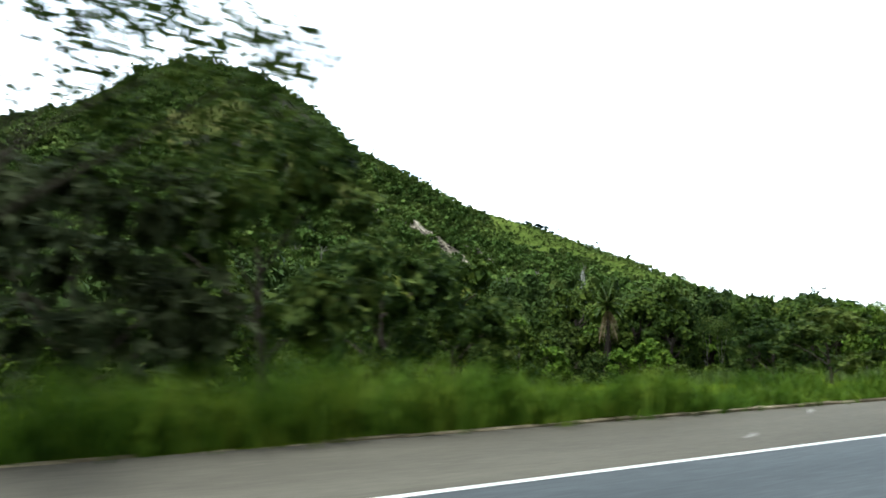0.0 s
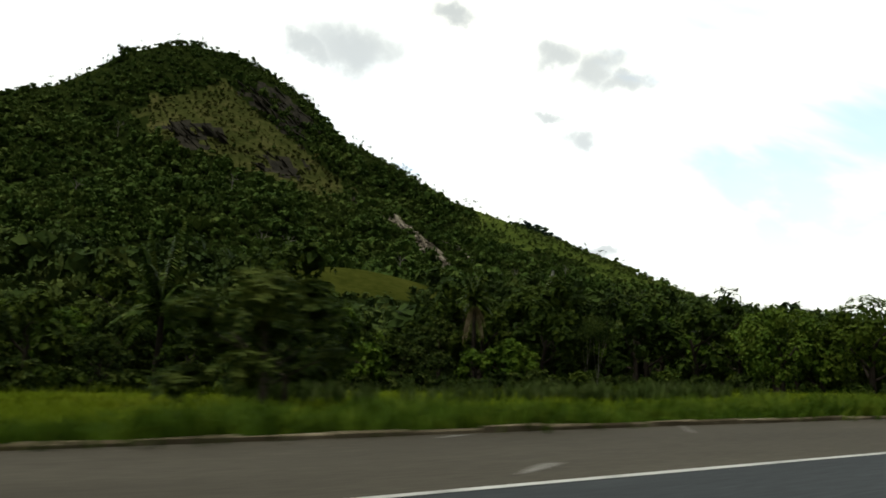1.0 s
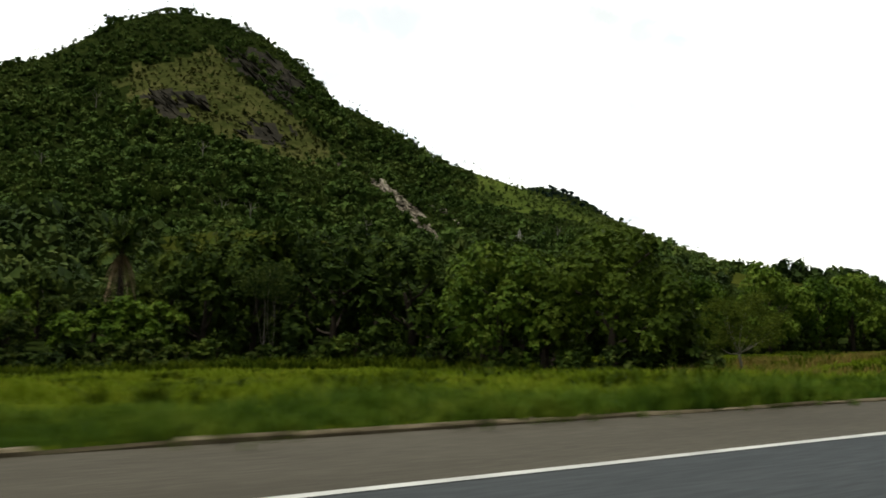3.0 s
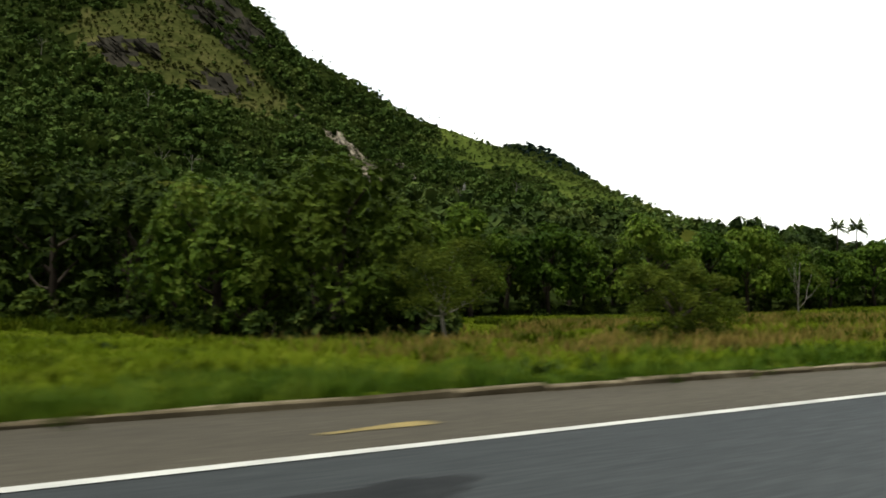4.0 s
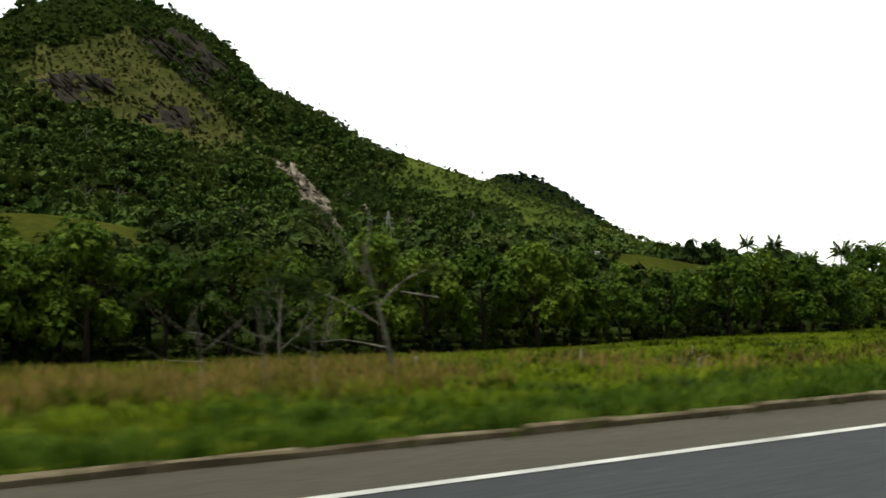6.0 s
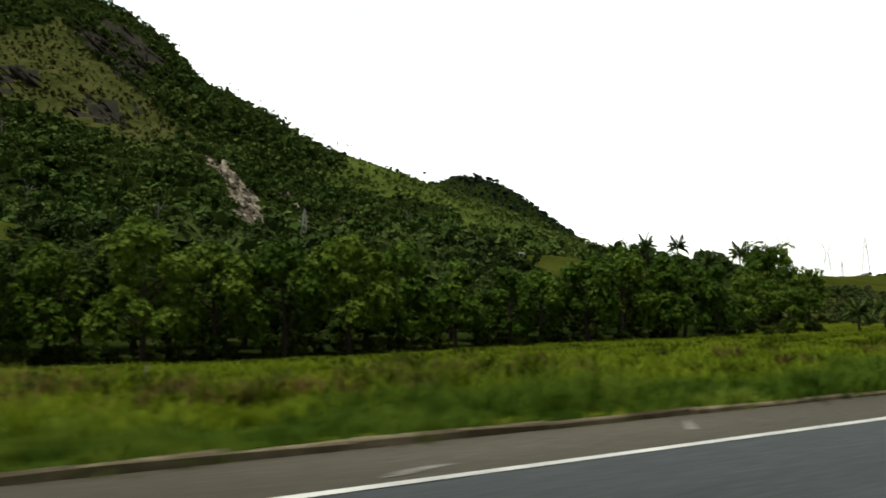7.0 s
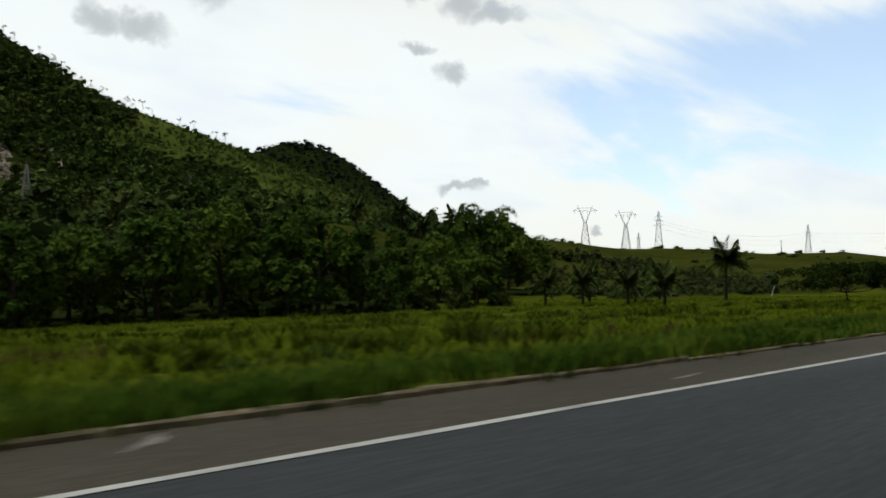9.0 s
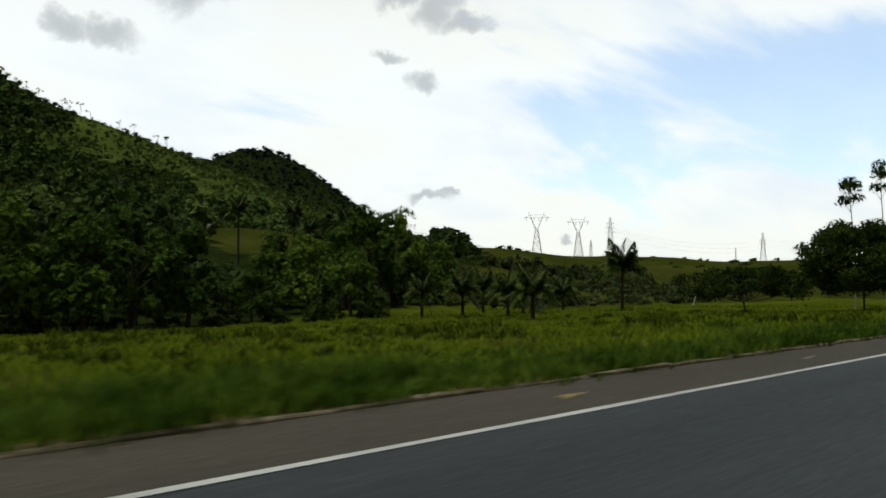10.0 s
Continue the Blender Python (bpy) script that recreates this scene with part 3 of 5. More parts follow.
def crown_mesh(rng, radius, height, base, lobes, sprays, leaf, width, droop=0.35, core=0.8, top=0.5, jitter=0.3, spread=0.72, lobe=1.0, skirt=False):
    """A lumpy crown: overlapping lobes, each hung with bent leaf sprays over a dense inner layer of larger sprays."""
    mid, half = base + height * 0.5, height * 0.5
    d = sphere_points(rng, lobes, top)
    if skirt:
        flat = d[:, :2] / (np.linalg.norm(d[:, :2], axis=1, keepdims=True) + 1e-9)
        d[:, :2] = flat * np.sqrt(1 - np.maximum(d[:, 2:], 0) ** 2)
    c = d * np.array([radius, radius, half]) * spread * rng.uniform(0.6, 1.08, (lobes, 1)) ** (0.5 if skirt else 1.0) + [0, 0, mid]
    r = radius * rng.uniform(0.17, 0.42, lobes) * min(1.0, 0.66 + 4.0 / lobes) * lobe
    items = []
    for i in range(lobes):
        if core:
            n = 34
            p = sphere_points(rng, n, 0.0)
            big_l = min(r[i] * 0.9, leaf * 2.4)
            items.append(leaf_quads(rng, c[i] + p * r[i] * core * rng.uniform(0.25, 0.85, (n, 1)), p, big_l, big_l * 0.65, droop, 0.25))
        n = max(6, sprays // 6)
        p = sphere_points(rng, n, 0.85)
        q = c[i] + p * r[i] * rng.uniform(0.78, 1.1, (n, 1)) * [1, 1, 0.9]
        clear = np.ones(n, bool)
        for j in range(lobes):
            if j != i:
                clear &= np.linalg.norm(q - c[j], axis=1) > r[j] * 0.84
        if clear.any():
            items.append(rosettes(rng, q[clear], p[clear], leaf, width, droop, jitter))
    return join_arrays(items)


def cloud_mesh(rng, tips, blob, sprays, leaf, width, droop=0.2):
    """Open foliage: loose puffs of small leaves round the tips of the limbs."""
    items = []
    for t in tips:
        p = sphere_points(rng, sprays, 0.2)
        q = np.asarray(t) + p * blob * rng.uniform(0.1, 1.0, (sprays, 1)) ** 0.6 * [1, 1, 0.62]
        items.append(leaf_quads(rng, q, p, leaf, width, droop, 1.2))
    return join_arrays(items)


def limb_path(rng, start, end, bend, n=6):
    a, b = np.asarray(start, float), np.asarray(end, float)
    t = np.linspace(0, 1, n)[:, None]
    off = rng.normal(0, bend, 3)
    return a + (b - a) * t + off * np.sin(math.pi * t) + rng.normal(0, bend * 0.15, (n, 3)) * np.sin(math.pi * t)


def trunk_mesh(rng, height, radius, forks, spread, lean=0.0):
    """A tapered trunk with its lower limbs."""
    top = np.array([lean * height, rng.normal(0, 0.05) * height, height])
    path = limb_path(rng, (0, 0, -0.4), top, height * 0.03, 8)
    items = [tube_arrays(path, np.linspace(radius * 1.25, radius * 0.45, 8), 8)]
    for k in range(forks):
        a = 2 * math.pi * (k + rng.uniform(0, 0.6)) / forks
        s = path[3 + k % 4]
        e = s + np.array([math.cos(a) * spread, math.sin(a) * spread, spread * rng.uniform(0.6, 1.1)])
        items.append(tube_arrays(limb_path(rng, s, e, spread * 0.08), np.linspace(radius * 0.5, radius * 0.14, 6), 5))
    return join_arrays(items)


def leafy_tree(name, seed, label, category, group, material, bark, radius, height, base, lobes, sprays, leaf, width, trunk_r=0.28, **more):
    """One broadleaved tree of unit placement: trunk and crown."""
    rng = np.random.default_rng(seed)
    t = thing(name, 0, 0, 0, label, category, group)
    mesh_object("trunk", *trunk_mesh(rng, base + height * 0.55, trunk_r, 5, radius * 0.55), bark, t, smooth=True)
    mesh_object("crown", *crown_mesh(rng, radius, height, base, lobes, sprays, leaf, width, **more), material, t)
    return t


def set_tree(proto, x, y, scale=1.0, tall=1.0, turn=0.0, label="", sink=0.1):
    """A copy of a tree standing on the land; a new label where the frames tell it apart."""
    z = float(land(x, y)) - sink
    t = copy_thing(proto, pose(x, y, z, 0, 0, turn) @ Matrix.Diagonal((scale, scale, scale * tall, 1)))
    if label:
        tagged(t, label)
    return t


def drop_proto(t):
    for o in list(t.children_recursive) + [t]:
        bpy.data.objects.remove(o)


def frond_arrays(rng, length, arch, leaflets, leaf, width, az):
    """A feather frond that arches out and down: rachis with leaflets along both sides."""
    t = np.linspace(0, 1, 9)
    out = length * (t * (1.0 - 0.35 * max(arch, 0.0)) - 0.08 * t * t)
    up = length * (arch * t - 0.62 * t * t)
    pts = np.stack([out * math.cos(az), out * math.sin(az), up], 1)
    items = [tube_arrays(pts, np.linspace(0.05, 0.012, 9) * length / 3, 3)]
    side = np.array([-math.sin(az), math.cos(az), 0])
    u = np.repeat(np.linspace(0.14, 1.0, leaflets), 2)
    s = np.tile([1.0, -1.0], leaflets)
    p = np.stack([np.interp(u, t, pts[:, k]) for k in range(3)], 1)
    ln = (leaf * np.sin(np.clip(u * 0.9 + 0.12, 0, 1) * math.pi) ** 0.6 * rng.uniform(0.75, 1.15, len(u)))[:, None]
    way = side * s[:, None] * 0.85 + np.array([math.cos(az), math.sin(az), 0]) * 0.45 + np.array([0, 0, -0.55]) * rng.uniform(0.5, 1.4, (len(u), 1))
    along = np.array([math.cos(az), math.sin(az), 0]) * width * 0.5
    tip = p + way * ln
    mid = p + way * ln * 0.5 + [0, 0, 0.06 * leaf]
    v = np.stack([p - along, p + along, mid + along, tip, mid - along], 1).reshape(-1, 3)
    k = 5 * np.arange(len(u))[:, None]
    f = np.concatenate([k + [0, 1, 2], k + [0, 2, 4], k + [4, 2, 3]], 1).reshape(-1, 3)
    items.append((v, f))
    return join_arrays(items)


def palm(name, x, y, top, length, fronds, seed, label, arch=0.95, trunk_r=0.16, lean=0.0, skirt=False, leaf=0.78, base=None, crown=0.3):
    """A palm with its trunk, each frond a part, and a skirt of dead fronds where it has one."""
    rng = np.random.default_rng(seed)
    z = float(land(x, y)) if base is None else base
    h = top - z - length * crown
    t = thing(name, x, y, z, label, "palm tree")
    n = 10
    u = np.linspace(0, 1, n)
    path = np.stack([lean * h * u ** 1.6, 0 * u, -0.3 + (h + 0.3) * u], 1)
    mesh_object("trunk", *tube_arrays(path, trunk_r * (1.5 - 0.55 * u), 8), M_BARK, t, smooth=True)
    for k in range(fronds):
        az = 2.4 * k + rng.uniform(-0.3, 0.3)
        fr = mesh_object("frond", *frond_arrays(rng, length * rng.uniform(0.85, 1.1), arch * (1.6 - 1.75 * k / fronds), 26, leaf * length / 3, 0.2 * length / 3, az), M_PALM, t)
        fr.location = path[-1]
    if skirt:
        for k in range(24):
            v, f = frond_arrays(rng, length * 0.8, -0.9 + 0.5 * rng.uniform(-1, 1), 16, leaf * 0.8, 0.18, 2.4 * k)
            v *= [0.6, 0.6, 1.0]
            fr = mesh_object("dead_frond", v, f, M_DRYFROND, t, "hanging dry brown frond")
            fr.location = path[-1] - np.array([0, 0, 0.5])
    return t


def slender_tree(name, x, y, seed, label, limbs, radius, tuft, sprays, leaf, width, material, bark=None, category="tree", trunk_top=None, group=""):
    """A thin pale tree drawn by its limbs: each limb a part with leaf tufts at its end. limbs: (start, end, tuft scale)."""
    rng = np.random.default_rng(seed)
    t = thing(name, x, y, float(land(x, y)), label, category, group)
    bark = bark or M_PALEBARK
    mesh_object("trunk", *tube_arrays(limb_path(rng, (0, 0, -0.3), trunk_top, 0.12, 8), np.linspace(radius * 1.2, radius * 0.5, 8), 7), bark, t, smooth=True)
    tips = []
    for a, b, k in limbs:
        mesh_object("limb", *tube_arrays(limb_path(rng, a, b, 0.16, 7), np.linspace(radius * 0.55, radius * 0.16, 7), 5), bark, t, smooth=True)
        if k:
            tips.append((b, k))
    for b, k in tips:
        tagged(mesh_object("leaf_tuft", *cloud_mesh(rng, [np.asarray(b) + rng.normal(0, 0.12, 3)], tuft * k, int(sprays * k), leaf, width, 0.4), material, t), kind="stuff")
    return t


# ---- mango row along the far side of the pasture ----
MANGO_LABEL = "dense dark green mango tree with a rounded crown"
mangos = [leafy_tree("mango_tree", 100 + k, MANGO_LABEL, "tree", "mango row", M_MANGO, M_BARK, 4.8, 11.8, 0.4, 25, 480, 0.42, 0.17, core=0.74, top=0.15, lobe=1.2, skirt=True) for k in range(4)]
row = [(17, 82, 1.0), (23.5, 80, 1.02), (30.5, 80, 1.06), (38, 83, 0.92), (44.5, 82, 1.0), (52.5, 84, 0.86), (60.5, 80, 1.1), (68, 83, 0.98), (75, 81, 1.02), (82.5, 80, 1.08), (90.5, 83, 1.0), (98, 82, 0.84), (105.5, 81, 0.78), (112.5, 83, 0.8),
       (119.5, 81, 0.98), (127, 82, 1.03), (134.5, 80, 0.95), (140, 82, 1.0), (146, 81, 0.9)]
bright = [leafy_tree("mango_tree", 110 + k, "sunlit yellow-green mango tree at the pasture edge", "tree", "mango row", M_FRESH, M_BARK, 4.8, 11.8, 0.3, 26, 480, 0.4, 0.165, core=0.74, top=0.15, lobe=1.2, skirt=True) for k in range(2)]
rng_row = np.random.default_rng(5)
for k, (x, y, s) in enumerate(row):
    set_tree(bright[k % 2] if k in (1, 2, 6, 9) else mangos[(k * 3 + k // 4) % 4], x, y, s * 1.02, 1.08, rng_row.uniform(0, 360))
for x, y, s, tall in ((156, 84, 0.55, 1.0), (171, 93, 0.95, 1.0), (173, 86, 0.78, 0.95), (181, 98, 1.02, 1.05), (190, 103, 1.3, 1.12), (199, 106, 1.3, 1.12), (208, 104, 1.0, 1.0), (216, 118, 0.8, 1.0), (176, 108, 1.0, 1.05)):
    set_tree(mangos[rng_row.integers(4)], x, y, s, tall, rng_row.uniform(0, 360), "large dark broadleaf tree at the end of the row")

# ---- mixed wood close to the road ----
WOOD_LABEL = "dark green broadleaf tree in the dense wood"
dark = [leafy_tree("broadleaf_tree", 200 + k, WOOD_LABEL, "tree", "roadside wood", M_DARKLEAF, M_BARK, 4.2, 9.2, 0.0, 20, 210, 0.38, 0.18, core=0.72, top=0.1, lobe=1.2, skirt=True) for k in range(3)]
big = leafy_tree("fig_tree", 210, "large round fig tree with glossy leaves", "tree", "", M_FIG, M_BARK, 5.0, 8.6, 0.3, 40, 720, 0.24, 0.125, core=0.74, top=0.15, lobe=1.15, skirt=True)
dome = leafy_tree("spreading_tree", 212, "huge domed tree with fine layered dark green leaves", "tree", "", M_DOME, M_BARK, 5.0, 8.8, 0.1, 46, 640, 0.24, 0.1, core=0.74, top=0.2, lobe=1.1, skirt=True)
olive = [leafy_tree("scrub_tree", 220 + k, "olive-green scrub tree with fine leaves", "tree", "roadside wood", M_OLIVE, M_BARK, 3.2, 6.4, 0.0, 30, 170, 0.26, 0.13, trunk_r=0.1, core=0.35, top=0.05, jitter=0.5, lobe=0.9, skirt=True) for k in range(2)]
fresh = [leafy_tree("young_tree", 230 + k, "fresh green young tree in the wood", "tree", "roadside wood", M_FRESH, M_BARK, 2.4, 5.0, 0.1, 24, 110, 0.34, 0.18, core=0.6, top=0.1, lobe=0.9, skirt=True) for k in range(2)]
grey = leafy_tree("grey_shrub", 240, "greyish green shrub at the wood's edge", "shrub", "", M_GREY, M_BARK, 3.0, 5.0, 0.0, 30, 170, 0.26, 0.13, trunk_r=0.1, core=0.3, top=0.0, jitter=0.5, lobe=0.9, skirt=True)

# back row takes the dark leaf colour to stand for shade between the mangos
for k in range(26):
    x = 34 + 5.2 * k + rng_row.uniform(-2, 2)
    low = 0.78 if 95 < x < 130 else 0.5 if x > 143 else 1.0
    set_tree(dark[rng_row.integers(3)], x, 91 + rng_row.uniform(-2, 5), rng_row.uniform(1.05, 1.3) * low, 1.0, rng_row.uniform(0, 360), "broadleaf tree behind the mango row, leaves darkened as shade")
FIG_LABEL = "huge spreading fig tree with glossy leaves at the wood's edge"
set_tree(big, -6.8, 56.5, 1.16, 1.12, 250, FIG_LABEL)
set_tree(dome, -0.8, 48.5, 1.52, 0.98, 30)
set_tree(dark[0], 2, 60, 1.25, 1.0, 140)
set_tree(dark[1], -10, 67, 1.35, 0.98, 60)
set_tree(dark[0], -16, 72, 1.4, 1.0, 100)
set_tree(dark[2], -9, 76, 1.45, 1.0, 10)
set_tree(dark[1], -27, 78, 1.2, 1.05, 190)
set_tree(dark[0], 4.5, 73.5, 1.7, 1.0, 15)
set_tree(dark[2], 10.5, 77, 1.45, 1.0, 75)
for x, y, k in ((-15.5, 88, 1.65), (-20.5, 90, 1.55), (-11, 91, 1.65), (15.5, 85, 1.5), (22, 88, 1.45)):
    set_tree(dark[1], x, y, k, 1.0, 50 * x, "tall dark crown behind the wood's edge")
set_tree(olive[0], -86.6, 23, 0.75, 0.85, 50, "greyish olive shrub standing in the verge weeds")
set_tree(olive[1], -89.1, 18.6, 0.95, 0.66, 0, "greyish olive shrub standing in the verge weeds")
set_tree(dark[2], -57.5, 89, 2.1, 0.95, 0, "wide dark crown rising over the wood")
set_tree(olive[0], -9, 84, 2.35, 1.12, 0, "hazy olive crown rising over the wood")
rng_wood = np.random.default_rng(8)
taken = [(2, 60), (-6.8, 56.5), (-0.8, 48.5), (1, 53), (-35, 76), (-38.5, 77), (-31, 78), (-10, 67), (-16, 72), (-9, 76), (-27, 78), (4.5, 73.5), (10.5, 77), (-15.5, 88), (-20.5, 90), (-11, 91), (15.5, 85), (22, 88), (-33.8, 84), (-20.7, 76.5), (-23, 72), (-75, 82)]
placed = list(taken)
for k in range(1600):
    x, y = rng_wood.uniform(-140, 34), rng_wood.uniform(34, 112)
    if y < np.interp(x, [p[0] for p in WOOD_EDGE], [p[1] for p in WOOD_EDGE]) + 3:
        continue
    gap = 4.0 if y < 55 else 5.6
    if min((x - a) ** 2 + (y - b) ** 2 for a, b in placed) < gap ** 2:
        continue
    placed.append((x, y))
    pick = rng_wood.random()
    low = 1.28 if x > -32 and y > 64 else 1.02
    if abs((x + 71) - (y / 86) * 37) < 7.5 and y < 88 or (45 < y < 84 and (abs(x + 110 - 0.43 * y) < 6 or abs(x + 84 - 0.11 * y) < 6)):
        low *= 0.7
    if x > -8 and y < 76:
        set_tree(fresh[rng_wood.integers(2)] if pick < 0.6 else bright[rng_wood.integers(2)], x, y, low * (rng_wood.uniform(1.1, 1.6) if pick < 0.6 else rng_wood.uniform(0.6, 0.8)), 1.0, rng_wood.uniform(0, 360), "bright green leafy tree at the wood's edge")
    elif pick < (0.3 if x < -30 else 0.5) or (-30 < x < -8 and y < 84):
        set_tree(dark[rng_wood.integers(3)], x, y, low * rng_wood.uniform(0.75, 1.1), 1.0, rng_wood.uniform(0, 360))
    elif pick < 0.6:
        set_tree(olive[rng_wood.integers(2)], x, y, low * rng_wood.uniform(0.9, 1.3), 1.0, rng_wood.uniform(0, 360))
    elif pick < 0.88:
        set_tree(dark[rng_wood.integers(3)] if x < -20 and pick < 0.8 else fresh[rng_wood.integers(2)], x, y, low * rng_wood.uniform(0.9, 1.5), 1.0, rng_wood.uniform(0, 360))
    else:
        set_tree(mangos[rng_wood.integers(4)], x, y, low * rng_wood.uniform(0.6, 0.85), 1.0, rng_wood.uniform(0, 360), "rounded green broadleaf tree in the dense wood")

# young trees before the skirted palm
for x, y, k in ((-35, 76, 1.35), (-38.5, 77, 1.1), (-31, 78, 1.25), (-33, 74, 0.9)):
    set_tree(fresh[0], x, y, k, 1.0, 40 * x)

# shrubs along the foot of the wood
bush = [leafy_tree("shrub", 250 + k, "leafy green shrub at the foot of the wood", "shrub", "wood edge shrubs", M_OLIVE if k else M_DARKLEAF, M_BARK, 1.6, 1.9, -0.1, 14, 54, 0.34, 0.19, trunk_r=0.06, core=0.5, top=0.1, jitter=0.5, skirt=True) for k in range(2)]
for k in range(84):
    x = -128 + 1.8 * k + rng_wood.uniform(-1, 1)
    e = np.interp(x, [p[0] for p in WOOD_EDGE], [p[1] for p in WOOD_EDGE])
    set_tree(bush[k % 2], x, e + rng_wood.uniform(-1.5, 2.5), rng_wood.uniform(0.7, 1.6), rng_wood.uniform(0.8, 1.2), rng_wood.uniform(0, 360))

for k in range(56):
    x = 22 + 2.8 * k + rng_wood.uniform(-1, 1)
    set_tree(bush[0], x, 79.5 + rng_wood.uniform(0, 5), rng_wood.uniform(0.6, 1.25), rng_wood.uniform(0.7, 1.3), rng_wood.uniform(0, 360), "leafy undergrowth shrub below the mango row")

# trees that stand in the grass close to the road
set_tree(olive[1], -116.5, 17.5, 1.25, 1.0, 40, "olive scrub tree on the verge close to the kerb")
set_tree(olive[0], -110.5, 22, 1.1, 1.0, 100, "olive scrub tree on the verge close to the kerb")
set_tree(grey, -121, 16, 1.2, 1.0, 10, "olive scrub tree on the verge close to the kerb")
set_tree(olive[0], -104, 27, 1.05, 0.9, 200, "olive scrub tree on the verge close to the kerb")
for p in mangos + bright + dark + [big, dome, grey] + olive + fresh + bush:
    drop_proto(p)


def airy_tree(name, x, y, seed, label, height, spread, tips, sprays, leaf, width, material, blob, low=None, bark=None):
    rng = np.random.default_rng(seed)
    t = thing(name, x, y, float(land(x, y)), label, "tree")
    ends = []
    for k in range(tips):
        a = 2.4 * k + rng.uniform(-0.4, 0.4)
        r = spread * math.sqrt((k + 0.5) / tips)
        ends.append((r * math.cos(a), r * math.sin(a), height * (1.0 - 0.42 * (r / spread) ** 2) * rng.uniform(0.86, 1.0)))
        if low is not None:
            u = rng.uniform(low, 1.0)
            g = math.sqrt(max(0.06, 1 - ((u - low) / (1 - low) * 1.5 - 0.62) ** 2)) if low > 0.2 else 0.45 + 0.55 * math.sin(math.pi * min(u * 0.85 + 0.05, 1))
            r = spread * g * rng.uniform(0.35, 1.0)
            ends[-1] = (r * math.cos(a), r * math.sin(a), height * u)
    fork = (rng.normal(0, 0.1), rng.normal(0, 0.1), height * 0.3)
    mesh_object("trunk", *tube_arrays(limb_path(rng, (0, 0, -0.3), fork, 0.06, 5), np.linspace(0.13, 0.09, 5), 6), bark or M_BARK, t, smooth=True)
    for e in ends[::6]:
        mesh_object("limb", *tube_arrays(limb_path(rng, fork, e, 0.2), np.linspace(0.05, 0.012, 6), 4), bark or M_BARK, t, smooth=True)
    mesh_object("crown", *cloud_mesh(rng, ends, blob, sprays, leaf, width, 0.15), material, t)
    return t


airy_tree("acacia", 0.4, 37.0, 301, "thin dark acacia with see-through fine foliage", 5.7, 3.1, 60, 130, 0.2, 0.09, M_ACACIA, 0.8, low=0.4, bark=M_GREYBARK)
airy_tree("acacia", 1.0, 21.3, 302, "small olive acacia with layered feathery foliage", 3.1, 2.3, 56, 150, 0.17, 0.08, M_ACACIA, 0.55, low=0.04)
airy_tree("acacia", -123.6, 11.0, 303, "tall airy tree hanging over the verge", 8.2, 5.0, 84, 110, 0.22, 0.11, M_DARKLEAF, 1.05)
airy_tree("flat_tree", 186, 36, 304, "low spreading flat-topped dark tree in the pasture", 4.5, 8.0, 66, 220, 0.34, 0.18, M_DARKLEAF, 1.1, low=0.45)
airy_tree("dark_tree", 200, 28.5, 305, "dense dark spreading tree near the road", 9.4, 6.6, 110, 380, 0.38, 0.2, M_DARKLEAF, 1.6, low=0.27)
airy_tree("dark_tree", 213, 26.5, 306, "dense dark spreading tree near the road", 8.8, 6.0, 90, 380, 0.38, 0.2, M_DARKLEAF, 1.6, low=0.27)

# pale slender trees in the pasture
slender_tree("cecropia", 35.2, 39.2, 401, "slender pale-barked tree with a few yellowish leaves", [((0, 0, 1.6), (-1.5, 0.2, 4.6), 1), ((0, 0, 2.2), (0.2, 0.1, 5.6), 1), ((0, 0, 0.9), (2.6, -0.3, 3.0), 1), ((0.9, 0, 1.5), (2.2, 0.3, 3.9), 0.9), ((-0.6, 0, 3.0), (-0.9, 0.4, 5.3), 1)], 0.055, 0.95, 130, 0.2, 0.1, M_ACACIA, M_GREYBARK, trunk_top=(0.15, 0, 4.6))
slender_tree("cecropia", 32.3, 20.2, 402, "pale-barked leaning tree with sparse leaf tufts", [((-0.3, 0, 0.9), (-2.3, 0.7, 1.1), 0.5), ((-0.7, 0, 2.0), (0.9, -0.2, 3.1), 0.6), ((-1.0, 0, 2.9), (-2.2, 0.4, 4.5), 1), ((-1.1, 0, 3.1), (-1.0, 0.1, 5.0), 1), ((-0.5, 0, 1.5), (-2.7, 0.5, 2.6), 0.7), ((0.0, -0.1, 2.5), (1.2, 0.1, 2.4), 0)], 0.06, 0.85, 120, 0.2, 0.1, M_OLIVE, M_GREYBARK, trunk_top=(-1.2, 0, 3.9))
for x, y, sd, tall in ((26.2, 17.6, 403, 2.3), (27.4, 17.0, 404, 2.6), (28.4, 16.2, 405, 2.4)):
    slender_tree("cecropia", x, y, sd, "young pale cecropia with umbrella leaf tufts", [((0, 0, tall * 0.5), (-1.3, 0.3, tall * 0.95), 1), ((0, 0, tall * 0.45), (1.2, -0.2, tall * 0.85), 0.8), ((0, 0, tall * 0.35), (-1.6, -0.4, tall * 0.55), 0), ((0, 0, tall * 0.6), (0.4, 0.5, tall * 1.05), 1)], 0.022, 0.4, 36, 0.2, 0.1, M_OLIVE, bark=M_GREYBARK, trunk_top=(-0.3, 0, tall * 0.9), group="young cecropias")
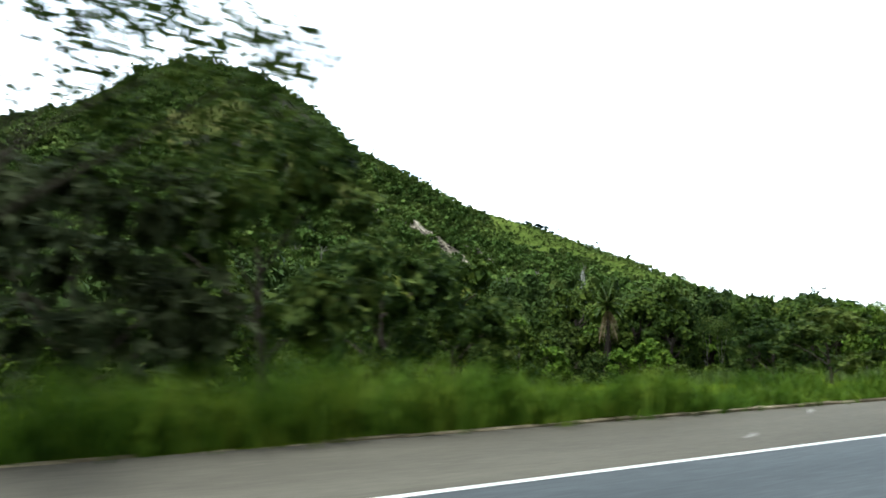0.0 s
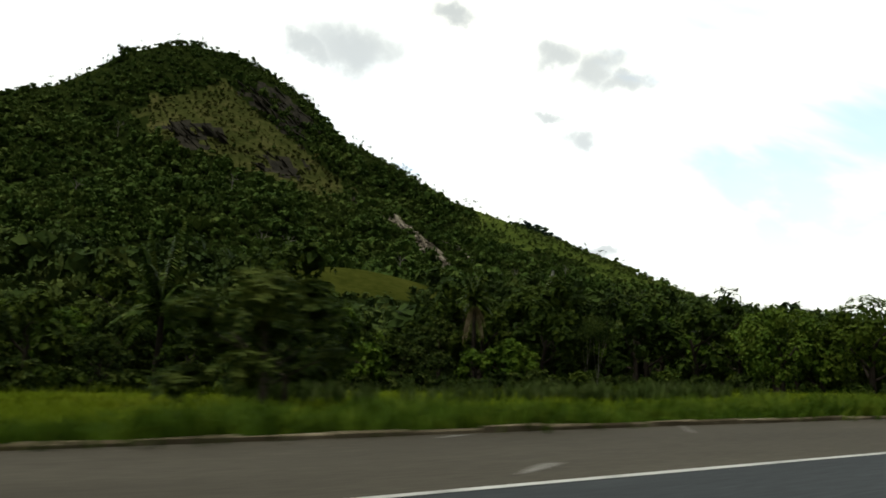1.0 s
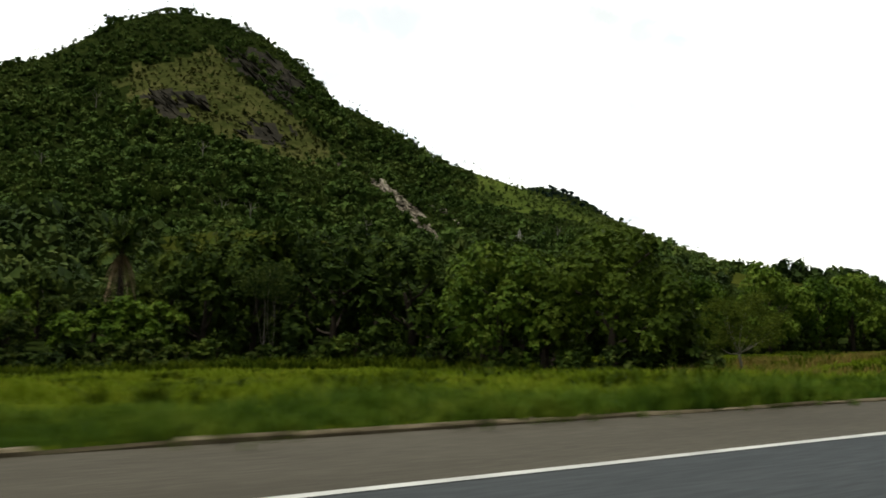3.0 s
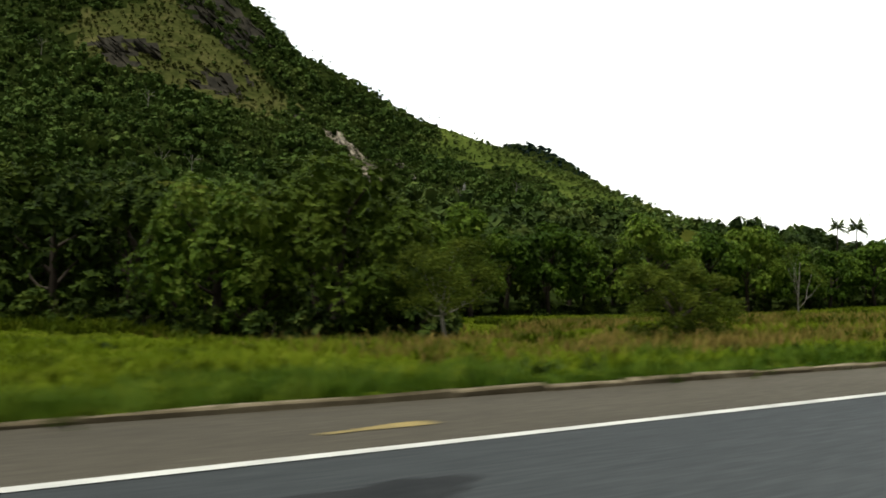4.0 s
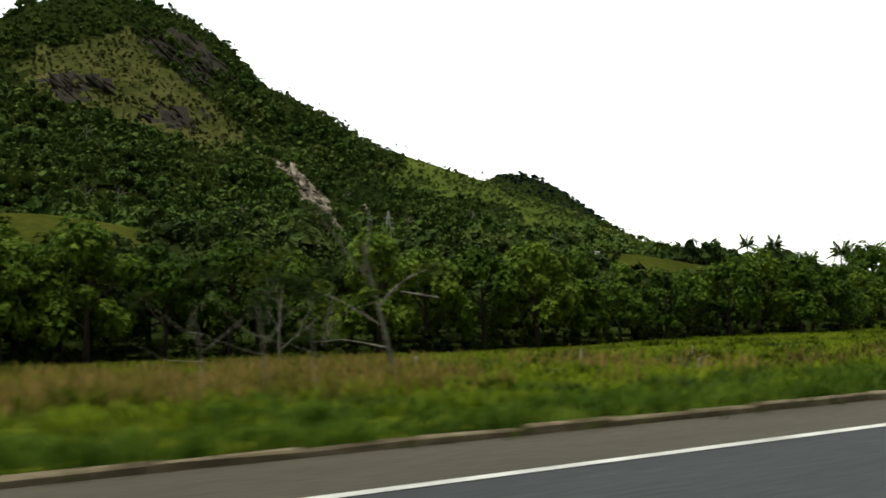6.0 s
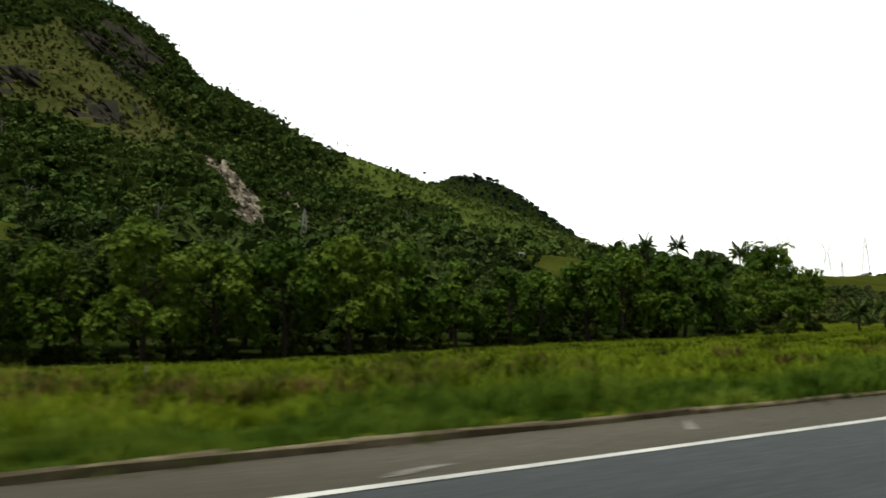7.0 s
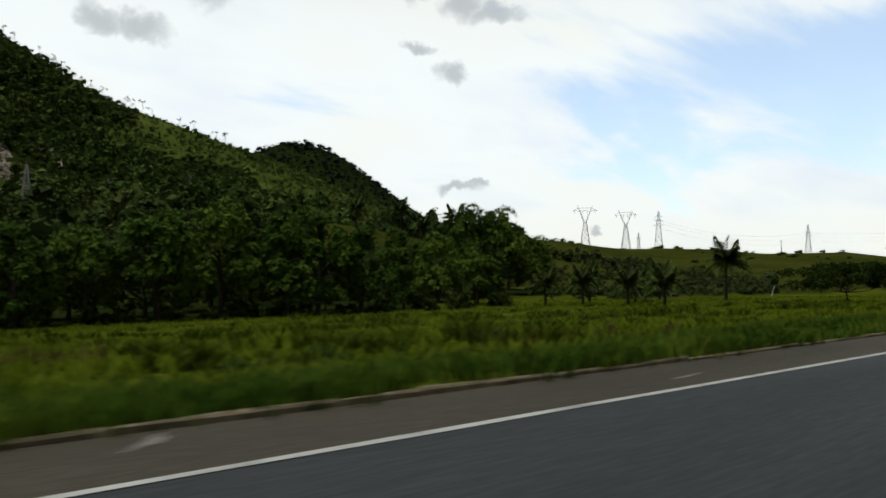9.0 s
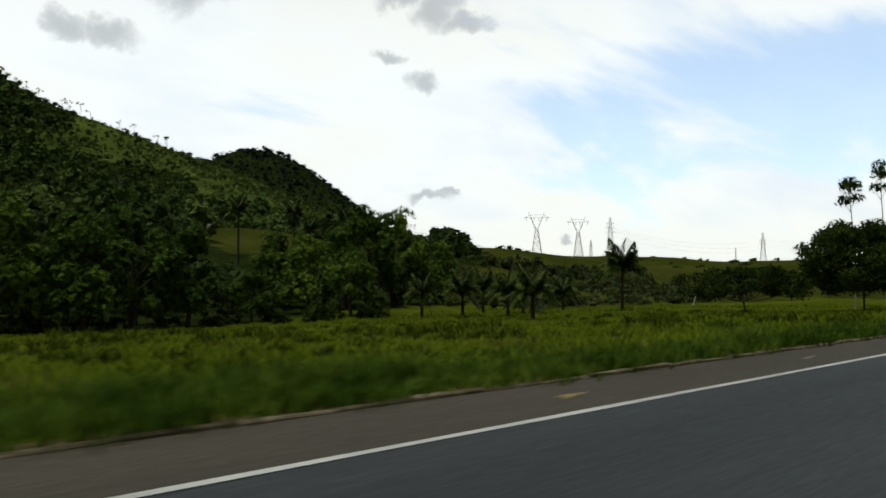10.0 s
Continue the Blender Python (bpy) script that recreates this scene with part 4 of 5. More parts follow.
for x, y, sd in ((-20.7, 76.5, 406), (-23, 72, 407)):
    slender_tree("pale_tree", x, y, sd, "thin forked tree with pale trunk at the wood's edge", [((0, 0, 1.5), (-1.2, -0.5, 7.5), 1), ((0, 0, 1.2), (1.3, -0.6, 7.0), 1), ((0.4, -0.2, 3.5), (0.2, -1.0, 8.6), 1)], 0.045, 1.9, 420, 0.3, 0.15, M_OLIVE, M_GREYBARK, trunk_top=(0.1, -0.2, 6.0), group="pale trees")

# ---- palms ----
palm("coconut_palm", 178.7, 125, 17.6, 3.6, 16, 501, "tall coconut palm behind the tree row")
palm("coconut_palm", 192.8, 128, 18.2, 3.9, 17, 502, "tall coconut palm behind the tree row")
palm("coconut_palm", 185.5, 113, 13.6, 3.4, 14, 503, "coconut palm half hidden by the tree row")
palm("coconut_palm", 190.5, 109, 15.2, 4.2, 18, 504, "coconut palm with drooping fronds behind the tree row")
palm("coconut_palm", 192.2, 54.8, 6.0, 4.3, 26, 505, "short coconut palm standing in the pasture", lean=0.03)
for k, (x, y, top) in enumerate(((167.5, 50, 3.7), (178, 62, 3.8), (178.5, 70, 3.9), (176, 75, 3.6), (195.4, 72, 3.4), (206, 74, 3.7), (193.8, 80, 4.6), (186, 66, 3.2))):
    palm("young_palm", x, y, top + 0.7, 3.4, 22, 510 + k, "young coconut palm in the pasture", arch=0.95, trunk_r=0.16, crown=0.85, leaf=0.8)
for x, y, sd, h in ((213.5, 33.5, 408, 16.4), (227, 33.5, 409, 20.0)):
    slender_tree("slender_tree", x, y, sd, "very tall thin tree with pale trunk and small sparse crown", [((-1.0, 0, h * 0.76), (-2.6, 0.4, h * 0.84), 0.8), ((-1.0, 0, h * 0.78), (0.9, -0.3, h * 0.88), 0.8), ((-1.1, 0, h * 0.82), (-2.4, -0.5, h * 0.94), 1), ((-1.1, 0, h * 0.84), (0.3, 0.4, h * 0.97), 1), ((-1.1, 0, h * 0.86), (-1.0, 0.1, h), 1)], 0.1, 1.4, 80, 0.7, 0.24, M_DARKLEAF, M_PALEBARK, trunk_top=(-1.2, 0, h * 0.9), group="slender trees")
palm("macaw_palm", -33.8, 84, 10.6, 3.4, 22, 522, "palm with a skirt of dead brown fronds in the wood", arch=1.15, trunk_r=0.25, skirt=True, crown=0.75)
palm("fan_palm", -75, 82, 10.6, 6.6, 22, 523, "dark palm with long upright arching fronds in the wood", arch=1.25, trunk_r=0.3, leaf=0.5, crown=0.98)

# ---- woods on the hillsides ----


def woods(name, label, material, region, spacing, size, seed, leaves, skip, squash=0.85, leaf=0.36, perch=1.0):
    """Crowns by the thousand on the slopes: each an uneven mass with loose sprays about it."""
    rng = np.random.default_rng(seed)
    kinds = []
    for k in range(10):
        items = []
        for b in range(3):
            c = np.array([rng.uniform(-0.55, 0.55), rng.uniform(-0.55, 0.55), rng.uniform(-0.5, 0.3)]) * (0.4 if b == 0 else 1)
            p = sphere_points(rng, 6, 0.5)
            items.append(leaf_quads(rng, c + p * rng.uniform(0.15, 0.36, (6, 1)), p, 0.66, 0.56, 0.1, 0.2))
            p = sphere_points(rng, leaves // 3, 0.5)
            items.append(leaf_quads(rng, c + p * rng.uniform(0.36, 0.62, (leaves // 3, 1)) * [1, 1, 0.85], p, leaf, leaf * 0.7, 0.1, 0.28))
        kinds.append(join_arrays(items))
    x0, x1, y0, y1 = region
    gx, gy = np.meshgrid(np.arange(x0, x1, spacing), np.arange(y0, y1, spacing), indexing="ij")
    x = (gx + rng.uniform(-0.48, 0.48, gx.shape) * spacing).ravel()
    y = (gy + rng.uniform(-0.48, 0.48, gy.shape) * spacing).ravel()
    keep = skip(x, y, rng)
    x, y = x[keep], y[keep]
    z = land(x, y)
    vs, fs, o = [], [], 0
    r = size * np.clip(np.exp(rng.normal(0, 0.38, len(x))), 0.4, 1.9) * (1 + 0.35 * value_noise(x, y, 26, 21))
    r *= np.interp(y / np.interp(x, RIDGE_X, RIDGE_Y), [0.9, 0.97], [1.0, 0.72])
    r *= np.where((ground_kind(x, y) == 2) & (size > 2), 0.45, 1.0)
    r *= np.where((y < 232) & (((x > -10) & (x < 80)) | ((x > 185) & (x < 330))), 0.6, 1.0)
    turn = rng.uniform(0, 2 * math.pi, len(x))
    pick = rng.integers(0, 10, len(x))
    lift = perch * rng.uniform(0.4, 1.25, len(x)) * np.interp(y / np.interp(x, RIDGE_X, RIDGE_Y), [0.88, 0.96], [1.0, 0.65])
    for i in range(len(x)):
        v, f = kinds[pick[i]]
        c, s = math.cos(turn[i]) * r[i], math.sin(turn[i]) * r[i]
        h = r[i] * squash * (0.75 + 0.4 * lift[i])
        vs.append(np.stack([v[:, 0] * c - v[:, 1] * s + x[i], v[:, 0] * s + v[:, 1] * c + y[i], v[:, 2] * h + z[i] + h * lift[i]], 1))
        fs.append(f + o)
        o += len(v)
    ob = mesh_object(name, np.concatenate(vs), np.concatenate(fs), material)
    return tagged(ob, label, "woods", kind="stuff")


def near_skip(x, y, rng):
    edge = np.interp(x, [p[0] for p in WOOD_EDGE], [p[1] for p in WOOD_EDGE])
    kind = ground_kind(x, y)
    keep = (y < 1.015 * np.interp(x, RIDGE_X, RIDGE_Y)) & (y > np.maximum(edge + 4, np.where(x < 14, 112, 102))) & (kind != 0) & (kind != 3) & (kind != 5)
    keep &= (kind != 2) | (rng.random(len(x)) < 0.16)
    thin = inside(x * 0.8 + 22, y * 0.8 + 120 + 9 * value_noise(x, y, 16, 15), BARE) & (rng.random(len(x)) < 0.3)
    keep &= ~thin & (kind != 6)
    scar = np.zeros(len(x), bool)
    for k in range(0, 34, 4):
        scar |= inside(x + 0.32 * k, y + 0.95 * k - 2, SCAR)
    gap = (x > 190) & (x < 325) & (y > 118) & (y < 214) & (rng.random(len(x)) < 0.6)
    gap |= inside(x, y, [(150, 128), (205, 128), (325, 214), (196, 214)])
    return keep & ~scar & ~gap & (land(x, y) > -3)


def face_skip(x, y, rng):
    return near_skip(x, y, rng) & ~on_flank(x, y)


def flank_skip(x, y, rng):
    return near_skip(x, y, rng) & on_flank(x, y) & (rng.random(len(x)) < 0.75 + 0.4 * value_noise(x, y, 35, 36))


def slope_skip(x, y, rng):
    return (ground_kind(x, y) == 2) & (rng.random(len(x)) < 0.5)


woods("foothill_woods", "dense mixed woodland on the foot of the hill", M_WOODS, (-110, 420, 100, 262), 5.4, 3.8, 60, 72, face_skip, leaf=0.2)
woods("hillside_woods", "dense mixed woodland covering the hillside", M_HAZEWOODS, (-150, 560, 262, 735), 4.9, 3.7, 61, 42, face_skip, leaf=0.28)
woods("flank_woods", "lighter green young woodland on the hill's flank", M_FLANK, (240, 700, 200, 600), 4.2, 2.1, 65, 24, flank_skip, leaf=0.3)
woods("slope_scrub", "small scrub dotted over the grassy rock slope", M_SLOPE, (20, 210, 480, 680), 3.0, 1.5, 66, 18, slope_skip, leaf=0.3)


def far_skip(x, y, rng):
    return (land(x, y) > 30) & (y > 700)


woods("distant_woods", "dark woodland on the distant hill", M_FARHAZEWOODS, (430, 1300, 700, 1080), 8.5, 5.4, 62, 15, far_skip, squash=0.7, leaf=0.32)


def scrub_skip(x, y, rng):
    return (value_noise(x, y, 22, 41) > -0.55 + 0.006 * np.maximum(y - 120, 0)) & (y > 60 + 0.25 * (x - 200)) & (y > 86) & (y < 205) & (x < 225 + y) & (ground_kind(x, y) != 1)


woods("pasture_scrub", "low dark scrub scattered beyond the pasture", M_SCRUB, (206, 520, 84, 250), 4.4, 2.7, 63, 96, scrub_skip, squash=0.9, leaf=0.19, perch=0.5)


def hedge_skip(x, y, rng):
    return (value_noise(x, y, 25, 42) > 0.3) & ((ground_kind(x, y) == 0) | (ground_kind(x, y) == 5))


woods("ridge_bushes", "scattered dark bushes along the grassy ridge", M_DARKLEAF, (420, 800, 180, 330), 17, 3.2, 64, 42, hedge_skip, squash=0.8, leaf=0.24, perch=0.45)


def ridge_trees():
    """Thin trees standing clear along the crest, each a stem with a loose tuft."""
    rng = np.random.default_rng(67)
    items = []
    for k in range(60):
        x = rng.uniform(215, 440) if k % 3 else rng.uniform(-140, 210)
        y = float(np.interp(x, RIDGE_X, RIDGE_Y)) + rng.uniform(-14, 4)
        h = rng.uniform(3.0, 6.5)
        base = np.array([x, y, float(land(x, y)) + 2])
        top = base + [rng.normal(0, 0.6), 0, h]
        items.append(tube_arrays(np.array([base, (base + top) / 2 + [rng.normal(0, 0.3), 0, 0], top]), [0.2, 0.14, 0.08], 4))
        tips = [top + rng.normal(0, 1, 3) * [1.1, 1.1, 0.6] for j in range(rng.integers(2, 5))]
        items.append(cloud_mesh(rng, tips, rng.uniform(0.9, 1.6), 20, 0.75, 0.4, 0.1))
    return tagged(mesh_object("crest_trees", *join_arrays(items), M_HAZEWOODS), "thin scattered trees along the hill crest", "woods", kind="stuff")


ridge_trees()


def bare_tree(x, y, h, seed):
    limbs = [((0, 0, h * 0.45), (-h * 0.28, 0, h * 0.85), 0), ((0, 0, h * 0.5), (h * 0.25, 0.3, h * 0.9), 0), ((0, 0, h * 0.65), (-h * 0.12, 0, h), 0), ((h * 0.1, 0, h * 0.66), (h * 0.32, 0, h * 0.74), 0)]
    return slender_tree("bare_tree", x, y, seed, "dead pale tree standing among the hillside woods", limbs, 0.3, 1, 10, 0.3, 0.1, M_OLIVE, M_GREYBARK, "tree", (0.2, 0, h * 0.85), "dead trees")


for k, (x, y, h) in enumerate(((71, 490, 16), (64, 415, 15), (78, 410, 15), (22, 606, 14), (-16, 519, 14), (20, 330, 12), (128, 372, 13), (150, 330, 12), (232, 398, 12), (272, 393, 12), (300, 350, 11))):
    bare_tree(x, y, h, 440 + k)

# ---- grass ----


def blades(name, label, material, x, y, tall, wide, lean, seed, per):
    """Grass by the tuft: bent two-segment blades fanning out of each root."""
    rng = np.random.default_rng(seed)
    n = len(x) * per
    bx = np.repeat(x, per) + rng.normal(0, 0.10, n)
    by = np.repeat(y, per) + rng.normal(0, 0.10, n)
    bz = land(bx, by) - 0.02
    h = np.repeat(tall, per) * rng.uniform(0.55, 1.2, n)
    w = np.repeat(wide, per) * rng.uniform(0.7, 1.3, n)
    a = rng.uniform(0, 2 * math.pi, n)
    d = np.stack([np.cos(a), np.sin(a), 0 * a], 1)
    s = np.stack([-np.sin(a), np.cos(a), 0 * a], 1)
    l = (lean * rng.uniform(0.2, 1.2, n) * h)[:, None]
    root = np.stack([bx, by, bz], 1)
    mid = root + d * l * 0.35 + np.stack([0 * h, 0 * h, h * 0.62], 1)
    tip = root + d * l + np.stack([0 * h, 0 * h, h], 1)
    w = w[:, None]
    v = np.stack([root - s * w, root + s * w, mid + s * w * 0.8, mid - s * w * 0.8, tip], 1).reshape(-1, 3)
    k = 5 * np.arange(n)[:, None]
    f = np.concatenate([k + [0, 1, 2], k + [0, 2, 3], k + [3, 2, 4]], 1).reshape(-1, 3)
    return tagged(mesh_object(name, v, f, material), label, "grass", kind="stuff")


def scatter(rng, x0, x1, s0, s1, density, patch=None, level=0.0):
    n = int((x1 - x0) * (s1 - s0) * density)
    x, s = rng.uniform(x0, x1, n), rng.uniform(s0, s1, n)
    y = kerb_y(x) + s
    if patch:
        keep = value_noise(x, y, patch, 51) + 0.5 * value_noise(x, y, patch * 0.3, 52) > level
        x, y, s = x[keep], y[keep], s[keep]
    return x, y, s


rng_grass = np.random.default_rng(70)
# short grass under the tussocks of the verge
x, y, s = scatter(rng_grass, -132, 150, 0.1, 8.5, 11)
near = rng_grass.random(len(x)) < 0.18
s = np.where(near, 0.03 + 0.6 * rng_grass.random(len(x)), s)
y = kerb_y(x) + s
far_tall = lambda x: np.interp(x, [-118, -112, -104, -88, -20, 10, 60], [2.8, 2.2, 1.5, 1.25, 1.2, 1.0, 1.0])
tall = np.interp(s, [0, 0.7, 2.0, 5, 8.5], [0.22, 0.22, 0.2, 0.20, 0.24]) * np.clip(1 + 0.6 * value_noise(x, y, 3, 53) + 0.5 * value_noise(x, y, 0.9, 60), 0.3, 2.2) * far_tall(x)
keep = (s > 0.5) | (value_noise(x, y, 3.5, 54) > -0.62)
blades("verge_grass", "rough green grass along the kerb", M_GRASS, x[keep], y[keep], tall[keep], 0.020 + 0 * x[keep], 0.8, 71, 6)
# tussocks of uneven height
cx, cy, cs = scatter(rng_grass, -132, 150, 0.55, 6.5, 1.0)
keep = value_noise(cx, cy, 2.2, 61) + 0.6 * value_noise(cx, cy, 7, 62) + np.interp(cs, [0.5, 1.5, 4, 6.5], [-0.25, 0.25, 0.0, -0.5]) > 0.0
cx, cy, cs = cx[keep], cy[keep], cs[keep]
per = 30
size = np.exp(rng_grass.normal(0, 0.4, len(cx))) * np.clip(1 + 0.6 * value_noise(cx, cy, 3, 63), 0.4, 1.7) * np.interp(cs, [0.5, 1.4, 3], [0.5, 0.9, 1.0])
x = np.repeat(cx, per) + rng_grass.normal(0, 0.17, len(cx) * per) * np.repeat(size, per)
y = np.repeat(cy, per) + rng_grass.normal(0, 0.17, len(cx) * per) * np.repeat(size, per)
blades("tussock_grass", "bushy green grass tussocks behind the kerb", M_GRASS, x, np.maximum(y, kerb_y(x) + 0.2), np.minimum(np.repeat(0.27 * size, per) * far_tall(x), 0.55 * far_tall(x) ** 0.8), 0.016 + 0 * x, 0.95, 78, 4)
# pasture
x, y, s = scatter(rng_grass, -132, 190, 3.5, 30, 4.2)
tall = 0.30 * (1 + 0.5 * value_noise(x, y, 5, 55) + 0.5 * value_noise(x, y, 1.6, 56))
blades("pasture_grass", "yellowish green pasture grass", M_LOWGRASS, x, y, np.clip(tall, 0.1, 0.8), 0.032 + 0 * x, 1.0, 72, 5)
x, y, s = scatter(rng_grass, -140, 260, 30, 82, 2.0)
tall = 0.26 * (1 + 0.5 * value_noise(x, y, 7, 57) + 0.5 * value_noise(x, y, 2, 58))
keep = ground_kind(x, y) == 0
blades("far_pasture_grass", "yellowish green pasture grass", M_LOWGRASS, x[keep], y[keep], np.clip(tall[keep], 0.1, 0.9), 0.042 + 0 * x[keep], 1.0, 73, 4)
x, y, s = scatter(rng_grass, -20, 60, 8, 50, 8.0, 5, -0.2)
keep = rng_grass.random(len(x)) < np.interp(x, [-14, 0, 22, 50], [0.0, 0.75, 0.8, 0.0])
blades("dry_grass", "dry straw-coloured grass stalks in the pasture", M_DRYGRASS, x[keep], y[keep], 0.42 + 0.3 * rng_grass.random(keep.sum()), 0.024 + 0 * x[keep], 0.6, 74, 4)
# darker weeds in loose clumps
cx, cy, cs = scatter(rng_grass, -60, 190, 6.5, 62, 0.035)
per = 9
big = rng_grass.uniform(0.3, 1.1, len(cx)) * np.clip(1 + value_noise(cx, cy, 12, 64), 0.3, 2)
x = np.repeat(cx, per) + rng_grass.normal(0, 0.75, len(cx) * per) * np.repeat(big, per)
y = np.repeat(cy, per) + rng_grass.normal(0, 0.5, len(cx) * per) * np.repeat(big, per)
blades("weed_tufts", "darker weedy tufts scattered in the pasture", M_WEED, x, y, np.repeat(0.2 + 0.4 * big, per), 0.045 + 0 * x, 1.2, 75, 10)
# low broad-leaved weeds among the grass
rng_weed = np.random.default_rng(680)
cx, cy, cs = scatter(rng_weed, -40, 150, 4, 30, 0.12)
keep = value_noise(cx, cy, 6, 66) > 0.05
cx, cy = cx[keep], cy[keep]
per = 5
x = np.repeat(cx, per) + rng_weed.normal(0, 0.3, len(cx) * per)
y = np.repeat(cy, per) + rng_weed.normal(0, 0.3, len(cx) * per)
blades("low_weeds", "low dark broad-leaved weeds among the grass", M_DARKLEAF, x, y, 0.22 + 0.22 * rng_weed.random(len(x)), 0.035 + 0 * x, 1.3, 80, 8)
x, y, s = scatter(rng_grass, -132, -8, 46, 66, 1.3)
keep = (ground_kind(x, y) == 0) & (y > np.interp(x, [p[0] for p in WOOD_EDGE], [p[1] for p in WOOD_EDGE]) - 9)
x, y = x[keep], y[keep]
blades("rank_weeds", "rank broad-leaved weeds before the wood", M_WEED, x, y, 0.4 + 0.6 * rng_grass.random(len(x)), 0.05 + 0 * x, 0.9, 76, 14)
x, y, s = scatter(rng_grass, -90, -60, 15, 21, 2.2, 4, 0.0)
x, y = np.append(x, rng_grass.normal(-67.5, 3.0, 90)), np.append(y, rng_grass.normal(25.0, 1.2, 90))
blades("flowering_weeds", "tall rank weeds with pale tops in the verge", M_PALEWEED, x, y, 0.6 + 0.5 * rng_grass.random(len(x)), 0.035 + 0 * x, 0.5, 77, 16)
# russet weeds in a loose band along the pasture
cx, cy, cs = scatter(rng_grass, 40, 125, 8, 17, 0.11)
keep = value_noise(cx, cy, 9, 65) > -0.1
cx, cy = cx[keep], cy[keep]
per = 8
x = np.repeat(cx, per) + rng_grass.normal(0, 0.5, len(cx) * per)
y = np.repeat(cy, per) + rng_grass.normal(0, 0.3, len(cx) * per)
blades("russet_weeds", "reddish brown weed clumps in the pasture", M_RUSSET, x, y, 0.3 + 0.35 * rng_grass.random(len(x)), 0.03 + 0 * x, 0.9, 79, 9)

# ---- rock scar and cliffs on the hill ----


def slab_mesh(seed):
    """A broken slab of rock: a split, tapering block with chipped edges."""
    rng = np.random.default_rng(seed)
    bm = bmesh.new()
    bmesh.ops.create_cube(bm, size=2)
    bmesh.ops.bevel(bm, geom=bm.edges[:], offset=0.22, segments=1, affect="EDGES")
    v = np.array([q.co[:] for q in bm.verts])
    bmesh.ops.triangulate(bm, faces=bm.faces[:])
    f = np.array([[q.index for q in p.verts] for p in bm.faces])
    bm.free()
    v += rng.normal(0, 0.13, v.shape)
    v[:, 0] *= 1 - 0.35 * v[:, 1] * rng.uniform(-1, 1)
    return v, f


def slabs(name, label, poly, count, size, seed, material, skew=-8, spread=9, thick=1.0):
    rng = np.random.default_rng(seed)
    t = thing(name, 0, 0, 0, label, "rock")
    shapes = [slab_mesh(seed * 10 + k) for k in range(6)]
    xs, ys = [p[0] for p in poly], [p[1] for p in poly]
    made = 0
    while made < count:
        x, y = rng.uniform(min(xs), max(xs)), rng.uniform(min(ys), max(ys))
        if not inside(np.array([x]), np.array([y]), poly)[0]:
            continue
        k = size * math.exp(rng.normal(0, 0.45))
        v, f = shapes[rng.integers(6)]
        slope = math.degrees(math.atan(float(land(x, y + 4) - land(x, y - 4)) / 8))
        ob = mesh_object("slab", v * [k * rng.uniform(0.22, 0.75), k * rng.uniform(1.4, 3.6), thick * k * rng.uniform(0.2, 0.45)], f, material, t)
        ob.matrix_basis = pose(x, y, float(land(x, y)) + 0.12 * k, slope + rng.normal(0, 7), rng.normal(0, 14), skew + rng.normal(0, spread))
        made += 1
    return t


slabs("landslide_scar", "pale brown rock scar of broken slabs on the wooded slope", SCAR, 298, 1.12, 81, M_SCAR)
slabs("rock_outcrop", "pale rock ledge beside the scar", [(211, 456), (220, 456), (222, 434), (213, 432)], 11, 1.3, 82, M_SCAR)
slabs("rock_outcrop", "pale rock ledge above the scar", [(176, 534), (184, 534), (184, 522), (177, 522)], 7, 1.2, 83, M_SCAR)
slabs("cliff", "dark bare rock face on the grassy slope", CLIFFS[0], 44, 1.7, 84, M_ROCK, 78, 22, 0.5)
slabs("cliff", "broken dark rock band low on the grassy slope", CLIFFS[1], 26, 1.3, 86, M_ROCK, 78, 22, 0.5)
slabs("cliff", "dark shaded rock face under the summit", CLIFFS[2], 70, 2.0, 85, M_ROCK, 60, 22, 0.5)

# ---- power line ----


def bar(a, b, r):
    return tube_arrays(np.array([a, b], float), [r, r], 4)


def lattice(levels, r):
    """Bracing of a square tower: levels of (height, half width)."""
    items = []
    for (z0, w0), (z1, w1) in zip(levels, levels[1:]):
        for sx, sy in ((1, 1), (1, -1), (-1, -1), (-1, 1)):
            nx, ny = -sy, sx
            items.append(bar((sx * w0, sy * w0, z0), (nx * w1, ny * w1, z1), r))
            items.append(bar((nx * w0, ny * w0, z0), (sx * w1, sy * w1, z1), r))
            items.append(bar((sx * w1, sy * w1, z1), (nx * w1, ny * w1, z1), r))
    return join_arrays(items)


